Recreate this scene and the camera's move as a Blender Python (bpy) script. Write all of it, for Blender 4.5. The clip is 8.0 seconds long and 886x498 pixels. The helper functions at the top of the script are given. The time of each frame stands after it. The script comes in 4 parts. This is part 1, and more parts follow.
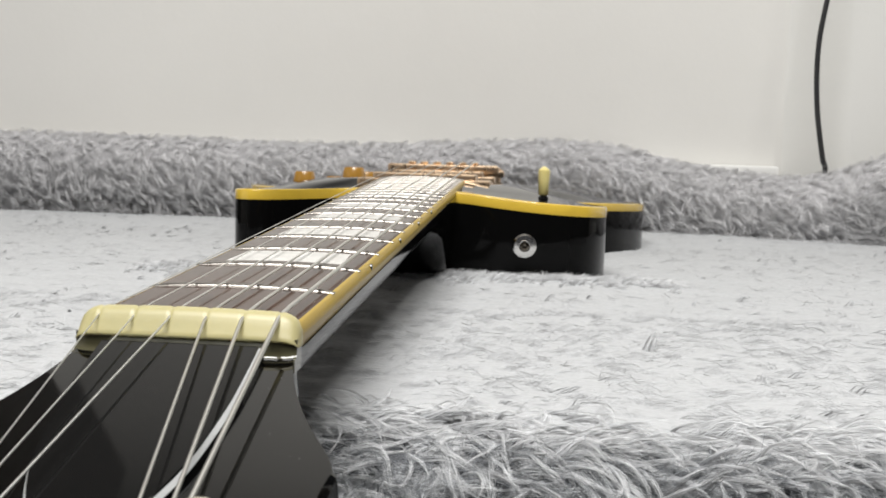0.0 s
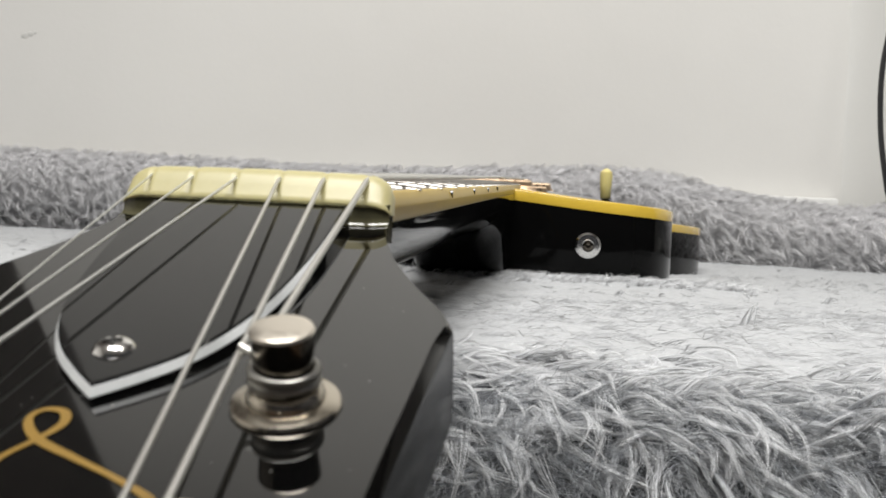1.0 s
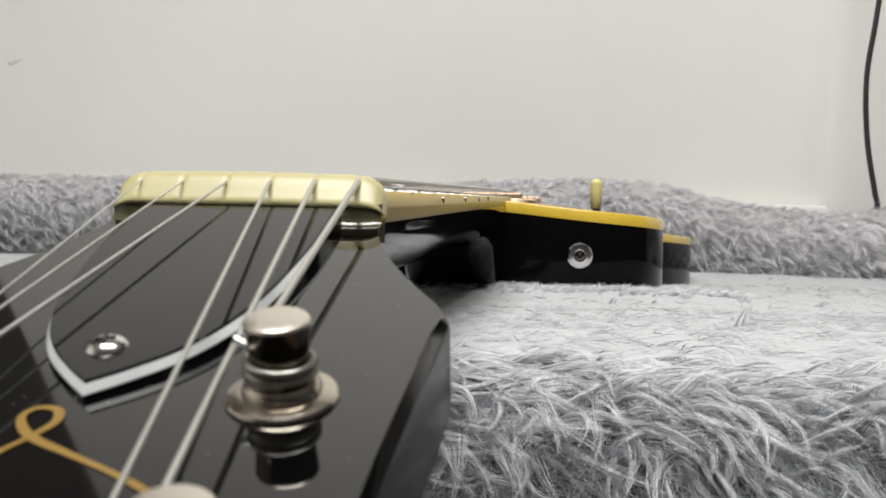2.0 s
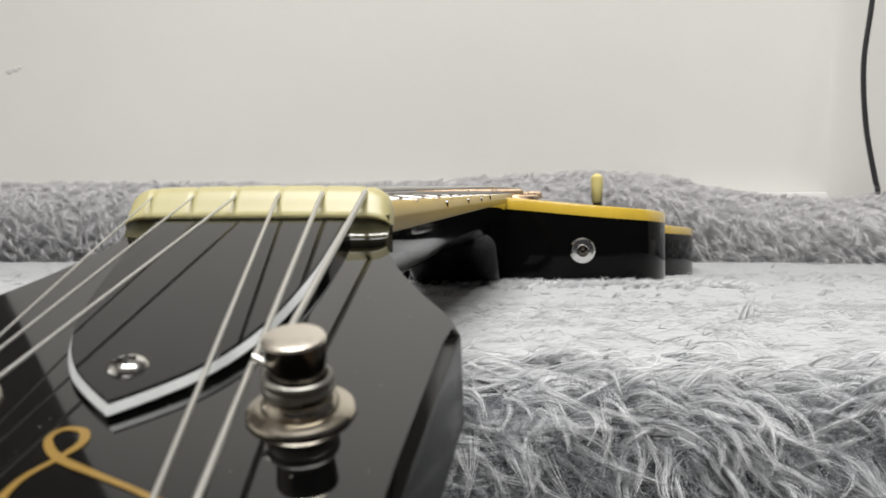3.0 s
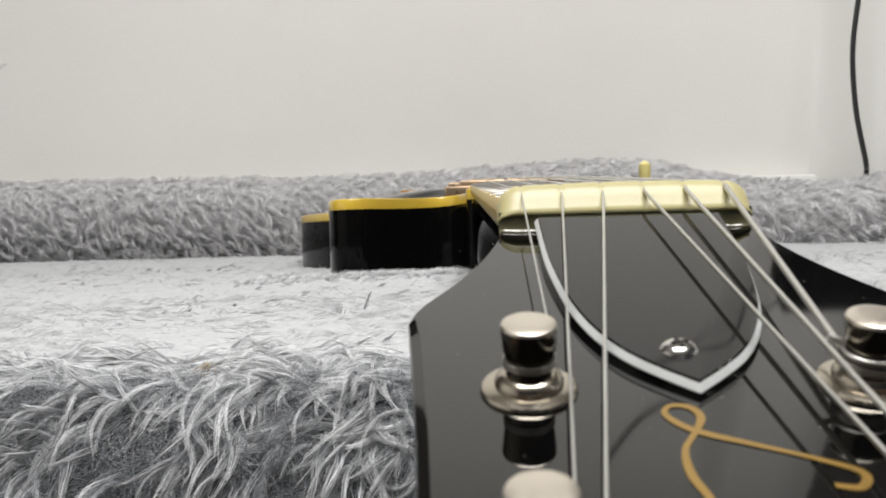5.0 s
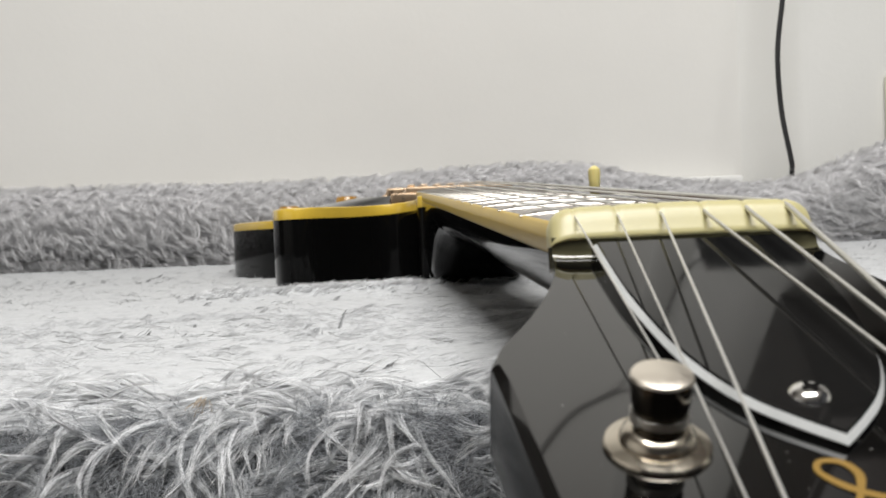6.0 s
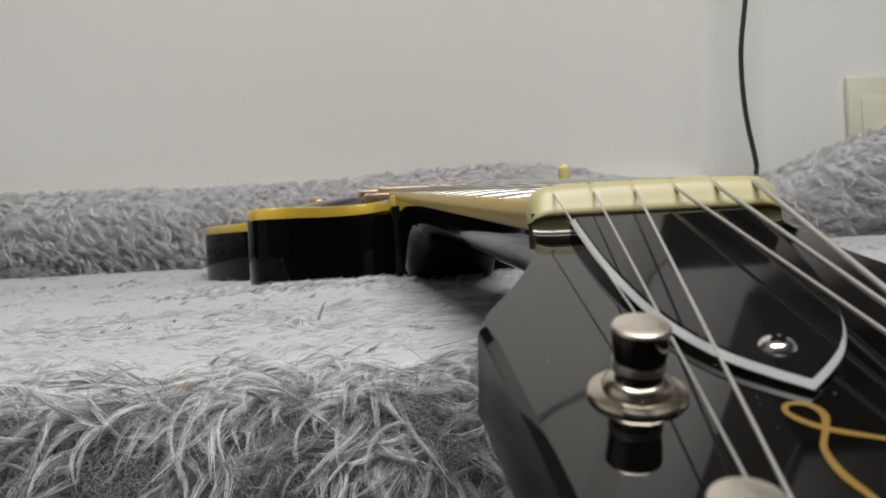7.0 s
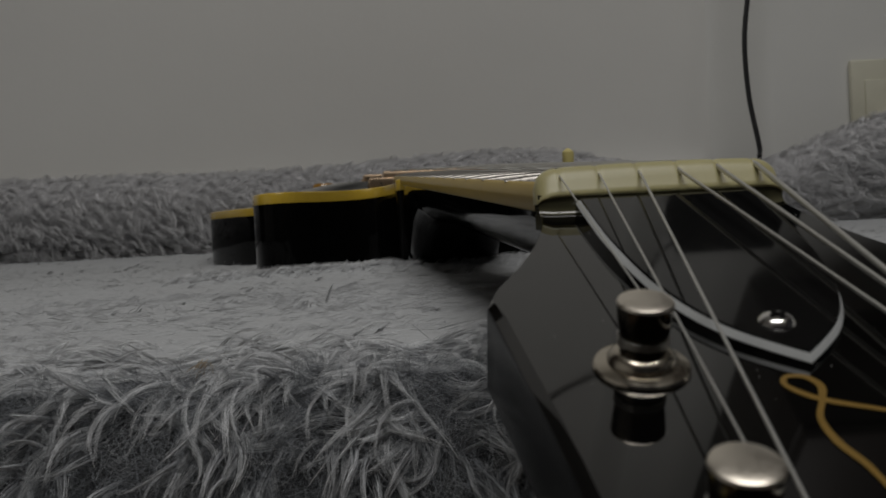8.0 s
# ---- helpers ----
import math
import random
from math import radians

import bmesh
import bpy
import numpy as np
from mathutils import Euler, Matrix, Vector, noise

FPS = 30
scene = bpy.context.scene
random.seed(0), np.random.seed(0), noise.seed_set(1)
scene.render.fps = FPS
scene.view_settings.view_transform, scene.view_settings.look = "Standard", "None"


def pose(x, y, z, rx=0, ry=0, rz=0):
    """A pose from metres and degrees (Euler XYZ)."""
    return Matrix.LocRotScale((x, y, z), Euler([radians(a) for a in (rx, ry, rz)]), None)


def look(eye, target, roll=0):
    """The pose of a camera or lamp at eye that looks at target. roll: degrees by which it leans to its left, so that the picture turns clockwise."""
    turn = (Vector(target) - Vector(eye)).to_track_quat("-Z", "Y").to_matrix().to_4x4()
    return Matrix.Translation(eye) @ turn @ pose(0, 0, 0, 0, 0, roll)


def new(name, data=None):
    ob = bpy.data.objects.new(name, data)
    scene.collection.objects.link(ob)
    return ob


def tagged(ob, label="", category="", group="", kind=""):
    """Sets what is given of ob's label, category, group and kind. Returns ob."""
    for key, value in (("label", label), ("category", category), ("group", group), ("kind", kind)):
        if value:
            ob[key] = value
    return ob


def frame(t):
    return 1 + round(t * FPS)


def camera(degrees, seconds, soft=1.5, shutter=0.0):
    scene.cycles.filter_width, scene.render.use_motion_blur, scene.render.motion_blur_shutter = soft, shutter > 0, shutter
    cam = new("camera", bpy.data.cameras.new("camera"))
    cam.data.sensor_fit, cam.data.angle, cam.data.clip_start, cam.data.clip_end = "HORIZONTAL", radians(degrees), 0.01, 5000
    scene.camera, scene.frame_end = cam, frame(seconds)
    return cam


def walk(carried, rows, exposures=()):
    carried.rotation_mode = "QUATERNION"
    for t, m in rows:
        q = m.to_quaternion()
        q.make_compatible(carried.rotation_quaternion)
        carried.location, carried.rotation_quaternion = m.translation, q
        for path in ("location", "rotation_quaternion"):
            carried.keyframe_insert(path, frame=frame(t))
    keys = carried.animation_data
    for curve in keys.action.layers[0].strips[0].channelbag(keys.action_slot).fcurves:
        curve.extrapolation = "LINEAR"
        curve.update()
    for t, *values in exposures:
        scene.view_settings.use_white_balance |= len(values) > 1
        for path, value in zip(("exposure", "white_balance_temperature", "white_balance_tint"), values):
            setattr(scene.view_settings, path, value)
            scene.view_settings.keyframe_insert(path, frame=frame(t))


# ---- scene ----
cam = camera(48.4, 8.0, soft=1.5)
cam.data.dof.use_dof, cam.data.dof.focus_distance, cam.data.dof.aperture_fstop = True, 0.275, 52
PATH = [
    (0, look((0.0643, -0.1840, 0.0592), (-0.0099, 0.8101, -0.0204), 1.74)),
    (0.1, look((0.0667, -0.1813, 0.0542), (-0.0182, 0.8120, -0.0234), 1.98)),
    (0.2, look((0.0671, -0.1777, 0.0488), (-0.0210, 0.8155, -0.0268), 1.87)),
    (0.3, look((0.0659, -0.1563, 0.0426), (-0.0382, 0.8358, -0.0277), 1.63)),
    (0.4, look((0.0661, -0.1428, 0.0394), (-0.0482, 0.8485, -0.0257), 1.56)),
    (0.5, look((0.0675, -0.1420, 0.0366), (-0.0524, 0.8491, -0.0212), 1.34)),
    (0.6, look((0.0663, -0.1436, 0.0353), (-0.0518, 0.8479, -0.0185), 1.77)),
    (0.8, look((0.0581, -0.1509, 0.0274), (-0.0538, 0.8422, -0.0093), 2.35)),
    (1, look((0.0485, -0.1539, 0.0226), (-0.0580, 0.8403, 0.0040), 2.82)),
    (1.2, look((0.0486, -0.1528, 0.0195), (-0.0562, 0.8417, 0.0108), 2.49)),
    (1.5, look((0.0479, -0.1540, 0.0192), (-0.0527, 0.8409, 0.0195), 2.05)),
    (1.7, look((0.0484, -0.1525, 0.0187), (-0.0509, 0.8426, 0.0204), 1.94)),
    (2.8, look((0.0470, -0.1560, 0.0213), (-0.0523, 0.8391, 0.0197), -0.10)),
    (3, look((0.0475, -0.1559, 0.0213), (-0.0523, 0.8391, 0.0177), -0.13)),
    (3.5, look((0.0469, -0.1561, 0.0211), (-0.0512, 0.8391, 0.0133), -0.37)),
    (4, look((0.0377, -0.1622, 0.0212), (-0.0520, 0.8337, 0.0105), -0.77)),
    (4.2, look((0.0244, -0.1685, 0.0221), (-0.0557, 0.8282, 0.0121), -0.79)),
    (4.5, look((0.0044, -0.1761, 0.0256), (-0.0627, 0.8216, 0.0135), -0.93)),
    (4.8, look((-0.0145, -0.1742, 0.0226), (-0.0591, 0.8247, 0.0072), -1.21)),
    (5, look((-0.0244, -0.1720, 0.0229), (-0.0559, 0.8274, 0.0070), -1.55)),
    (5.2, look((-0.0328, -0.1674, 0.0254), (-0.0442, 0.8324, 0.0087), -1.80)),
    (6.3, look((-0.0477, -0.1572, 0.0280), (0.0256, 0.8400, 0.0103), -2.58)),
    (6.5, look((-0.0486, -0.1591, 0.0274), (0.0316, 0.8375, 0.0119), -2.66)),
    (7, look((-0.0499, -0.1644, 0.0231), (0.0397, 0.8315, 0.0108), -3.05)),
    (7.5, look((-0.0500, -0.1667, 0.0191), (0.0396, 0.8292, 0.0048), -3.56)),
    (8, look((-0.0513, -0.1686, 0.0225), (0.0344, 0.8274, -0.0048), -3.15)),
]
walk(cam, PATH, exposures=[(0, 0.0), (6.6, 0.0), (7.0, -0.45), (7.5, -1.05), (8.0, -2.0)])

# ---- world and lamps: a closed white room with a ceiling panel and a round lamp ----
world = bpy.data.worlds.new("room_world")
scene.world = world
world.use_nodes = True
world.node_tree.nodes["Background"].inputs[0].default_value = (0.8, 0.82, 0.85, 1)
world.node_tree.nodes["Background"].inputs[1].default_value = 0.05


def area_lamp(name, loc, target, sx, sy, watts, colour, shape="RECTANGLE"):
    data = bpy.data.lights.new(name, "AREA")
    data.shape, data.size, data.size_y, data.energy, data.color = shape, sx, sy, watts, colour
    ob = new(name, data)
    ob.matrix_world = look(loc, target)
    return ob


area_lamp("ceiling_panel_light", (-0.05, -0.6, 1.92), (-0.05, -0.599, 0), 1.2, 0.6, 64, (1.0, 0.985, 0.96))
area_lamp("round_ceiling_light", (0.75, -0.45, 1.92), (0.75, -0.449, 0), 0.3, 0.3, 12, (1.0, 0.98, 0.95), "DISK")


# ---- materials ----
def material(name, colour, rough=0.5, metal=0.0, coat=0.0, vary=0.0, scale=50.0, bump=0.0, bump_scale=200.0, second=None, rough_vary=0.0,
             per_object=0.0, per_island=0.0, sheen=0.0, sss=0.0, spec=0.5):
    m = bpy.data.materials.new(name)
    m.use_nodes = True
    nt = m.node_tree
    b = nt.nodes["Principled BSDF"]
    b.inputs["Roughness"].default_value = rough
    b.inputs["Specular IOR Level"].default_value = spec
    b.inputs["Metallic"].default_value = metal
    b.inputs["Coat Weight"].default_value = coat
    b.inputs["Coat Roughness"].default_value = 0.04
    b.inputs["Sheen Weight"].default_value = sheen
    if sss:
        b.inputs["Subsurface Weight"].default_value = sss
        b.inputs["Subsurface Scale"].default_value = 0.002
        b.inputs["Subsurface Radius"].default_value = (1.0, 0.8, 0.4)
    colour = (*colour, 1)
    b.inputs["Base Color"].default_value = colour
    tc = nt.nodes.new("ShaderNodeTexCoord")
    out = None
    if vary or second:
        n1 = nt.nodes.new("ShaderNodeTexNoise")
        n1.inputs["Scale"].default_value, n1.inputs["Detail"].default_value = scale, 6
        nt.links.new(tc.outputs["Object"], n1.inputs["Vector"])
        n2 = nt.nodes.new("ShaderNodeTexNoise")
        n2.inputs["Scale"].default_value, n2.inputs["Detail"].default_value = scale * 9, 4
        nt.links.new(tc.outputs["Object"], n2.inputs["Vector"])
        add = nt.nodes.new("ShaderNodeMath")
        add.operation = "MULTIPLY_ADD"
        nt.links.new(n2.outputs["Fac"], add.inputs[0])
        add.inputs[1].default_value = 0.35
        nt.links.new(n1.outputs["Fac"], add.inputs[2])
        ramp = nt.nodes.new("ShaderNodeValToRGB")
        ramp.color_ramp.elements[0].position, ramp.color_ramp.elements[1].position = 0.42, 0.92
        lo = second or tuple(c * (1 - vary) for c in colour[:3])
        ramp.color_ramp.elements[0].color = (*lo[:3], 1)
        ramp.color_ramp.elements[1].color = colour
        nt.links.new(add.outputs[0], ramp.inputs["Fac"])
        out = ramp.outputs["Color"]
    for amount, node, sock in ((per_object, "ShaderNodeObjectInfo", "Random"), (per_island, "ShaderNodeNewGeometry", "Random Per Island")):
        if amount:
            rnd = nt.nodes.new(node)
            mul = nt.nodes.new("ShaderNodeMapRange")
            mul.inputs["To Min"].default_value, mul.inputs["To Max"].default_value = 1 - amount, 1 + amount
            nt.links.new(rnd.outputs[sock], mul.inputs["Value"])
            mix = nt.nodes.new("ShaderNodeVectorMath")
            mix.operation = "SCALE"
            if out:
                nt.links.new(out, mix.inputs[0])
            else:
                mix.inputs[0].default_value = colour[:3]
            nt.links.new(mul.outputs["Result"], mix.inputs["Scale"])
            out = mix.outputs["Vector"]
    if out:
        nt.links.new(out, b.inputs["Base Color"])
    if rough_vary:
        n3 = nt.nodes.new("ShaderNodeTexNoise")
        n3.inputs["Scale"].default_value, n3.inputs["Detail"].default_value = scale * 2, 5
        nt.links.new(tc.outputs["Object"], n3.inputs["Vector"])
        mr = nt.nodes.new("ShaderNodeMapRange")
        mr.inputs["From Min"].default_value, mr.inputs["From Max"].default_value = 0.35, 0.75
        mr.inputs["To Min"].default_value, mr.inputs["To Max"].default_value = rough, rough + rough_vary
        nt.links.new(n3.outputs["Fac"], mr.inputs["Value"])
        nt.links.new(mr.outputs["Result"], b.inputs["Roughness"])
    if bump:
        n4 = nt.nodes.new("ShaderNodeTexNoise")
        n4.inputs["Scale"].default_value, n4.inputs["Detail"].default_value = bump_scale, 5
        nt.links.new(tc.outputs["Object"], n4.inputs["Vector"])
        bp = nt.nodes.new("ShaderNodeBump")
        bp.inputs["Strength"].default_value, bp.inputs["Distance"].default_value = bump, 0.001
        nt.links.new(n4.outputs["Fac"], bp.inputs["Height"])
        nt.links.new(bp.outputs["Normal"], b.inputs["Normal"])
    return m


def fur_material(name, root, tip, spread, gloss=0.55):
    """Pile fibres with frosted tips, dark roots also painting shade between locks: reflected and transmitted diffuse
    light; locks and single fibres differ a little.
    """
    m = bpy.data.materials.new(name)
    m.use_nodes = True
    nt = m.node_tree
    b = nt.nodes["Principled BSDF"]
    b.inputs["Roughness"].default_value = gloss
    b.inputs["Specular IOR Level"].default_value = 0.3
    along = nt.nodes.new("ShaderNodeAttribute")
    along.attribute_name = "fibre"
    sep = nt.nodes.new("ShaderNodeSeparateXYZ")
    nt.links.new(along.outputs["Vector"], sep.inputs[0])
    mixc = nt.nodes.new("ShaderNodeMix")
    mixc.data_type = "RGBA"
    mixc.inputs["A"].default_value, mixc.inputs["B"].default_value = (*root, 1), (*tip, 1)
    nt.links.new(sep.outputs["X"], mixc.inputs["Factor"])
    rnd = nt.nodes.new("ShaderNodeNewGeometry")
    add = nt.nodes.new("ShaderNodeMath")
    add.operation = "ADD"
    nt.links.new(rnd.outputs["Random Per Island"], add.inputs[0])
    nt.links.new(sep.outputs["Y"], add.inputs[1])
    mr = nt.nodes.new("ShaderNodeMapRange")
    mr.inputs["From Max"].default_value = 2.0
    mr.inputs["To Min"].default_value, mr.inputs["To Max"].default_value = 1 - spread, 1 + spread
    nt.links.new(add.outputs[0], mr.inputs["Value"])
    sc = nt.nodes.new("ShaderNodeVectorMath")
    sc.operation = "SCALE"
    nt.links.new(mixc.outputs["Result"], sc.inputs[0])
    nt.links.new(mr.outputs["Result"], sc.inputs["Scale"])
    nt.links.new(sc.outputs["Vector"], b.inputs["Base Color"])
    tr = nt.nodes.new("ShaderNodeBsdfTranslucent")
    lie = nt.nodes.new("ShaderNodeAttribute")
    lie.attribute_name = "lie"
    nt.links.new(lie.outputs["Vector"], b.inputs["Normal"])
    nt.links.new(sc.outputs["Vector"], tr.inputs["Color"])
    mix = nt.nodes.new("ShaderNodeMixShader")
    mix.inputs[0].default_value = 0.3
    nt.links.new(b.outputs[0], mix.inputs[1])
    nt.links.new(tr.outputs[0], mix.inputs[2])
    nt.links.new(mix.outputs[0], nt.nodes["Material Output"].inputs["Surface"])
    return m


WALL = material("painted_wall", (0.74, 0.73, 0.70), 0.55, vary=0.05, scale=2.5, bump=0.15, bump_scale=160)
UNSEEN_DARK = material("dark_unseen_wall", (0.035, 0.037, 0.045), 0.85, vary=0.4, scale=9, bump=0.4, bump_scale=60)
DARK_WOOD = material("dark_stained_wood", (0.045, 0.034, 0.028), 0.45, vary=0.5, scale=14)
CABINET_WOOD = material("brown_stained_wood", (0.09, 0.075, 0.066), 0.45, vary=0.4, scale=14)
SCUFF = material("grey_scuff", (0.69, 0.684, 0.655), 0.7, vary=0.2, scale=300)
WALL_SIDE = material("painted_pier", (0.73, 0.727, 0.70), 0.5, vary=0.05, scale=3, bump=0.15, bump_scale=160)
CEIL = material("ceiling_paint", (0.8, 0.8, 0.78), 0.7, vary=0.04, scale=2)
FLOOR = material("floor_wood", (0.16, 0.11, 0.075), 0.4, vary=0.4, scale=5)
TRIM = material("white_trim_paint", (0.82, 0.82, 0.8), 0.35, vary=0.04, scale=12)
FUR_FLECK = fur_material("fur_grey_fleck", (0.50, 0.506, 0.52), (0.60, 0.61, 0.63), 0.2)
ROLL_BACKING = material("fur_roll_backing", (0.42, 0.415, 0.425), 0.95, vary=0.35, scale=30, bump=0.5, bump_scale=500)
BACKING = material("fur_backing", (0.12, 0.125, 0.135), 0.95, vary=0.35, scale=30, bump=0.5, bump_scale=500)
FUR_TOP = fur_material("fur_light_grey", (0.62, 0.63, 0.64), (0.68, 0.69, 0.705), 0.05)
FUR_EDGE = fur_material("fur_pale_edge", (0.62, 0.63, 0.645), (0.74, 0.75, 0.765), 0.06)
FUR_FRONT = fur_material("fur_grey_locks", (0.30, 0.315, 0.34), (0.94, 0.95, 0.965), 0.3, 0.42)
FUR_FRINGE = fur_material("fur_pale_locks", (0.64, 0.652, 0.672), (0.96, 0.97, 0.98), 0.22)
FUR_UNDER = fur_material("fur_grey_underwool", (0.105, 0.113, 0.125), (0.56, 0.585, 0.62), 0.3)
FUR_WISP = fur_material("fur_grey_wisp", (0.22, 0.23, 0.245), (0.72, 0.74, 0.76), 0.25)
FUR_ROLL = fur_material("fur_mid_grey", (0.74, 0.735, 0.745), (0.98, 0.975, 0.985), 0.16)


def felt_material(name, light, dark):
    """Matted fibres: fine streaks drawn out along x, with scattered grey flecks that colour in the shadowed gaps
    between tufts.
    """
    m = bpy.data.materials.new(name)
    m.use_nodes = True
    nt = m.node_tree
    b = nt.nodes["Principled BSDF"]
    b.inputs["Roughness"].default_value, b.inputs["Specular IOR Level"].default_value = 0.8, 0.2
    tc = nt.nodes.new("ShaderNodeTexCoord")

    def noise(stretch, detail):
        mp = nt.nodes.new("ShaderNodeMapping")
        mp.inputs["Scale"].default_value = stretch
        nt.links.new(tc.outputs["Object"], mp.inputs["Vector"])
        n = nt.nodes.new("ShaderNodeTexNoise")
        n.inputs["Scale"].default_value, n.inputs["Detail"].default_value = 1.0, detail
        nt.links.new(mp.outputs["Vector"], n.inputs["Vector"])
        return n.outputs["Fac"]

    streak, fleck = noise((330, 560, 300), 5), noise((70, 210, 60), 3)
    ramp = nt.nodes.new("ShaderNodeValToRGB")
    ramp.color_ramp.elements[0].position, ramp.color_ramp.elements[1].position = 0.22, 0.55
    ramp.color_ramp.elements[0].color, ramp.color_ramp.elements[1].color = (*[c * 0.84 for c in light], 1), (*light, 1)
    nt.links.new(streak, ramp.inputs["Fac"])
    spot = nt.nodes.new("ShaderNodeValToRGB")
    spot.color_ramp.elements[0].position, spot.color_ramp.elements[1].position = 0.29, 0.36
    spot.color_ramp.elements[0].color, spot.color_ramp.elements[1].color = (0.75, 0.75, 0.75, 1), (0, 0, 0, 1)
    nt.links.new(fleck, spot.inputs["Fac"])
    mix = nt.nodes.new("ShaderNodeMix")
    mix.data_type = "RGBA"
    nt.links.new(spot.outputs["Color"], mix.inputs["Factor"])
    nt.links.new(ramp.outputs["Color"], mix.inputs["A"])
    mix.inputs["B"].default_value = (*dark, 1)
    nt.links.new(mix.outputs["Result"], b.inputs["Base Color"])
    bp = nt.nodes.new("ShaderNodeBump")
    bp.inputs["Strength"].default_value, bp.inputs["Distance"].default_value = 0.5, 0.0006
    nt.links.new(streak, bp.inputs["Height"])
    nt.links.new(bp.outputs["Normal"], b.inputs["Normal"])
    return m


FUR_MAT = felt_material("fur_matted", (0.465, 0.475, 0.485), (0.23, 0.235, 0.25))
BLACK = material("black_lacquer", (0.0018, 0.0018, 0.0018), 0.03, rough_vary=0.03, scale=30, spec=0.95)
# same lacquer with weakened reflections, so body and neck mirror less light
BODY_BLACK = material("black_body_lacquer", (0.003, 0.003, 0.003), 0.03, rough_vary=0.03, scale=30, spec=0.1)
NECK_BLACK = material("black_neck_lacquer", (0.002, 0.002, 0.002), 0.05, rough_vary=0.03, scale=30, spec=0.07)
# headstock lacquer dimmed for its sides, to keep the mirrored fur dark
HEAD_SIDE = material("black_dimmed_edge", (0.003, 0.003, 0.003), 0.14, rough_vary=0.06, scale=60, spec=0.12)
BLACK_SATIN = material("black_plastic", (0.007, 0.007, 0.007), 0.035, rough_vary=0.03, scale=80, spec=0.4)
WHITE_PLY = material("white_ply", (0.78, 0.8, 0.8), 0.35, vary=0.12, scale=300)
NUT_BONE = material("aged_bone", (0.49, 0.445, 0.23), 0.38, vary=0.12, scale=90, sss=0.12)
LEDGE = material("nut_reflection_lacquer", (0.075, 0.07, 0.04), 0.08, rough_vary=0.05, scale=60, spec=0.6)
BIND_BODY = material("amber_binding", (0.62, 0.42, 0.05), 0.22, coat=0.5, vary=0.14, scale=60)
BIND_NECK = material("cream_binding", (0.47, 0.325, 0.06), 0.34, vary=0.12, scale=40, spec=0.2)
ROSEWOOD = material("rosewood", (0.075, 0.042, 0.03), 0.10, vary=0.45, scale=140, rough_vary=0.05, spec=0.25)
PEARL = material("pearl_inlay", (0.72, 0.71, 0.68), 0.2, vary=0.2, scale=160)
NICKEL = material("nickel", (0.54, 0.49, 0.41), 0.16, metal=1.0, rough_vary=0.1, scale=250)
# one nickel in two tones: post sides darkened, tops brightened, for what they mirror
NICKEL_DARKENED = material("darkened_nickel", (0.12, 0.105, 0.085), 0.17, metal=1.0)
POST_CAP = material("brightened_nickel_top", (0.76, 0.70, 0.61), 0.3, metal=1.0, rough_vary=0.1, scale=800)
FRET_WIRE = material("fret_wire", (0.26, 0.245, 0.225), 0.28, metal=1.0, rough_vary=0.1, scale=300)
CHROME = material("polished_screw", (0.75, 0.74, 0.72), 0.12, metal=1.0, rough_vary=0.1, scale=500)
STEEL = material("string_steel", (0.80, 0.80, 0.77), 0.4, metal=1.0)
WOUND = material("wound_nickel", (0.68, 0.67, 0.63), 0.42, metal=1.0)
GOLD = material("gold_plate", (0.84, 0.62, 0.42), 0.25, metal=1.0, rough_vary=0.15, scale=120)
KNOB = material("amber_plastic", (0.42, 0.22, 0.04), 0.2, vary=0.15, scale=200, coat=0.4)
GOLD_LEAF = material("gold_decal", (0.25, 0.15, 0.03), 0.35, coat=0.3, vary=0.2, scale=600)
CREAM = material("cream_plastic", (0.74, 0.64, 0.26), 0.3, vary=0.08, scale=100, sss=0.15)
DUST = material("pale_dust", (0.55, 0.54, 0.52), 0.9)
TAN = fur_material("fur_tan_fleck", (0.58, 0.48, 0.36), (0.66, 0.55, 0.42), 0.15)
# string metal coloured darker, standing in for the dark its coils mirror
COIL = material("darkened_winding", (0.46, 0.45, 0.42), 0.33, metal=1.0)
RUBBER = material("black_cable", (0.02, 0.02, 0.021), 0.45)
OUTLET = material("ivory_plate", (0.66, 0.64, 0.52), 0.35, vary=0.05, scale=40)
PLUG = material("white_plastic", (0.8, 0.8, 0.78), 0.3)
DARKBOX = material("dark_housing", (0.003, 0.003, 0.004), 0.7, vary=0.3, scale=30, spec=0.04)


# ---- mesh helpers ----
def mesh_of(name, verts, faces, mat, smooth=True):
    me = bpy.data.meshes.new(name)
    me.from_pydata([tuple(v) for v in verts], [], faces)
    me.materials.append(mat)
    if smooth:
        me.polygons.foreach_set("use_smooth", [True] * len(me.polygons))
    me.update()
    return me


def finish(bm, name, mat, smooth=True, angle=40):
    bmesh.ops.recalc_face_normals(bm, faces=bm.faces)
    me = bpy.data.meshes.new(name)
    bm.to_mesh(me)
    bm.free()
    me.materials.append(mat)
    if smooth:
        me.polygons.foreach_set("use_smooth", [True] * len(me.polygons))
        me.set_sharp_from_angle(angle=radians(angle))
    return me


def part(name, data, parent, label="", kind=""):
    ob = new(name, data)
    ob.parent = parent
    return tagged(ob, label=label, kind=kind)


def thing(name, label, category, data=None, kind="", group="", loc=(0, 0, 0)):
    ob = new(name, data)
    ob.location = loc
    return tagged(ob, label=label, category=category, kind=kind, group=group)


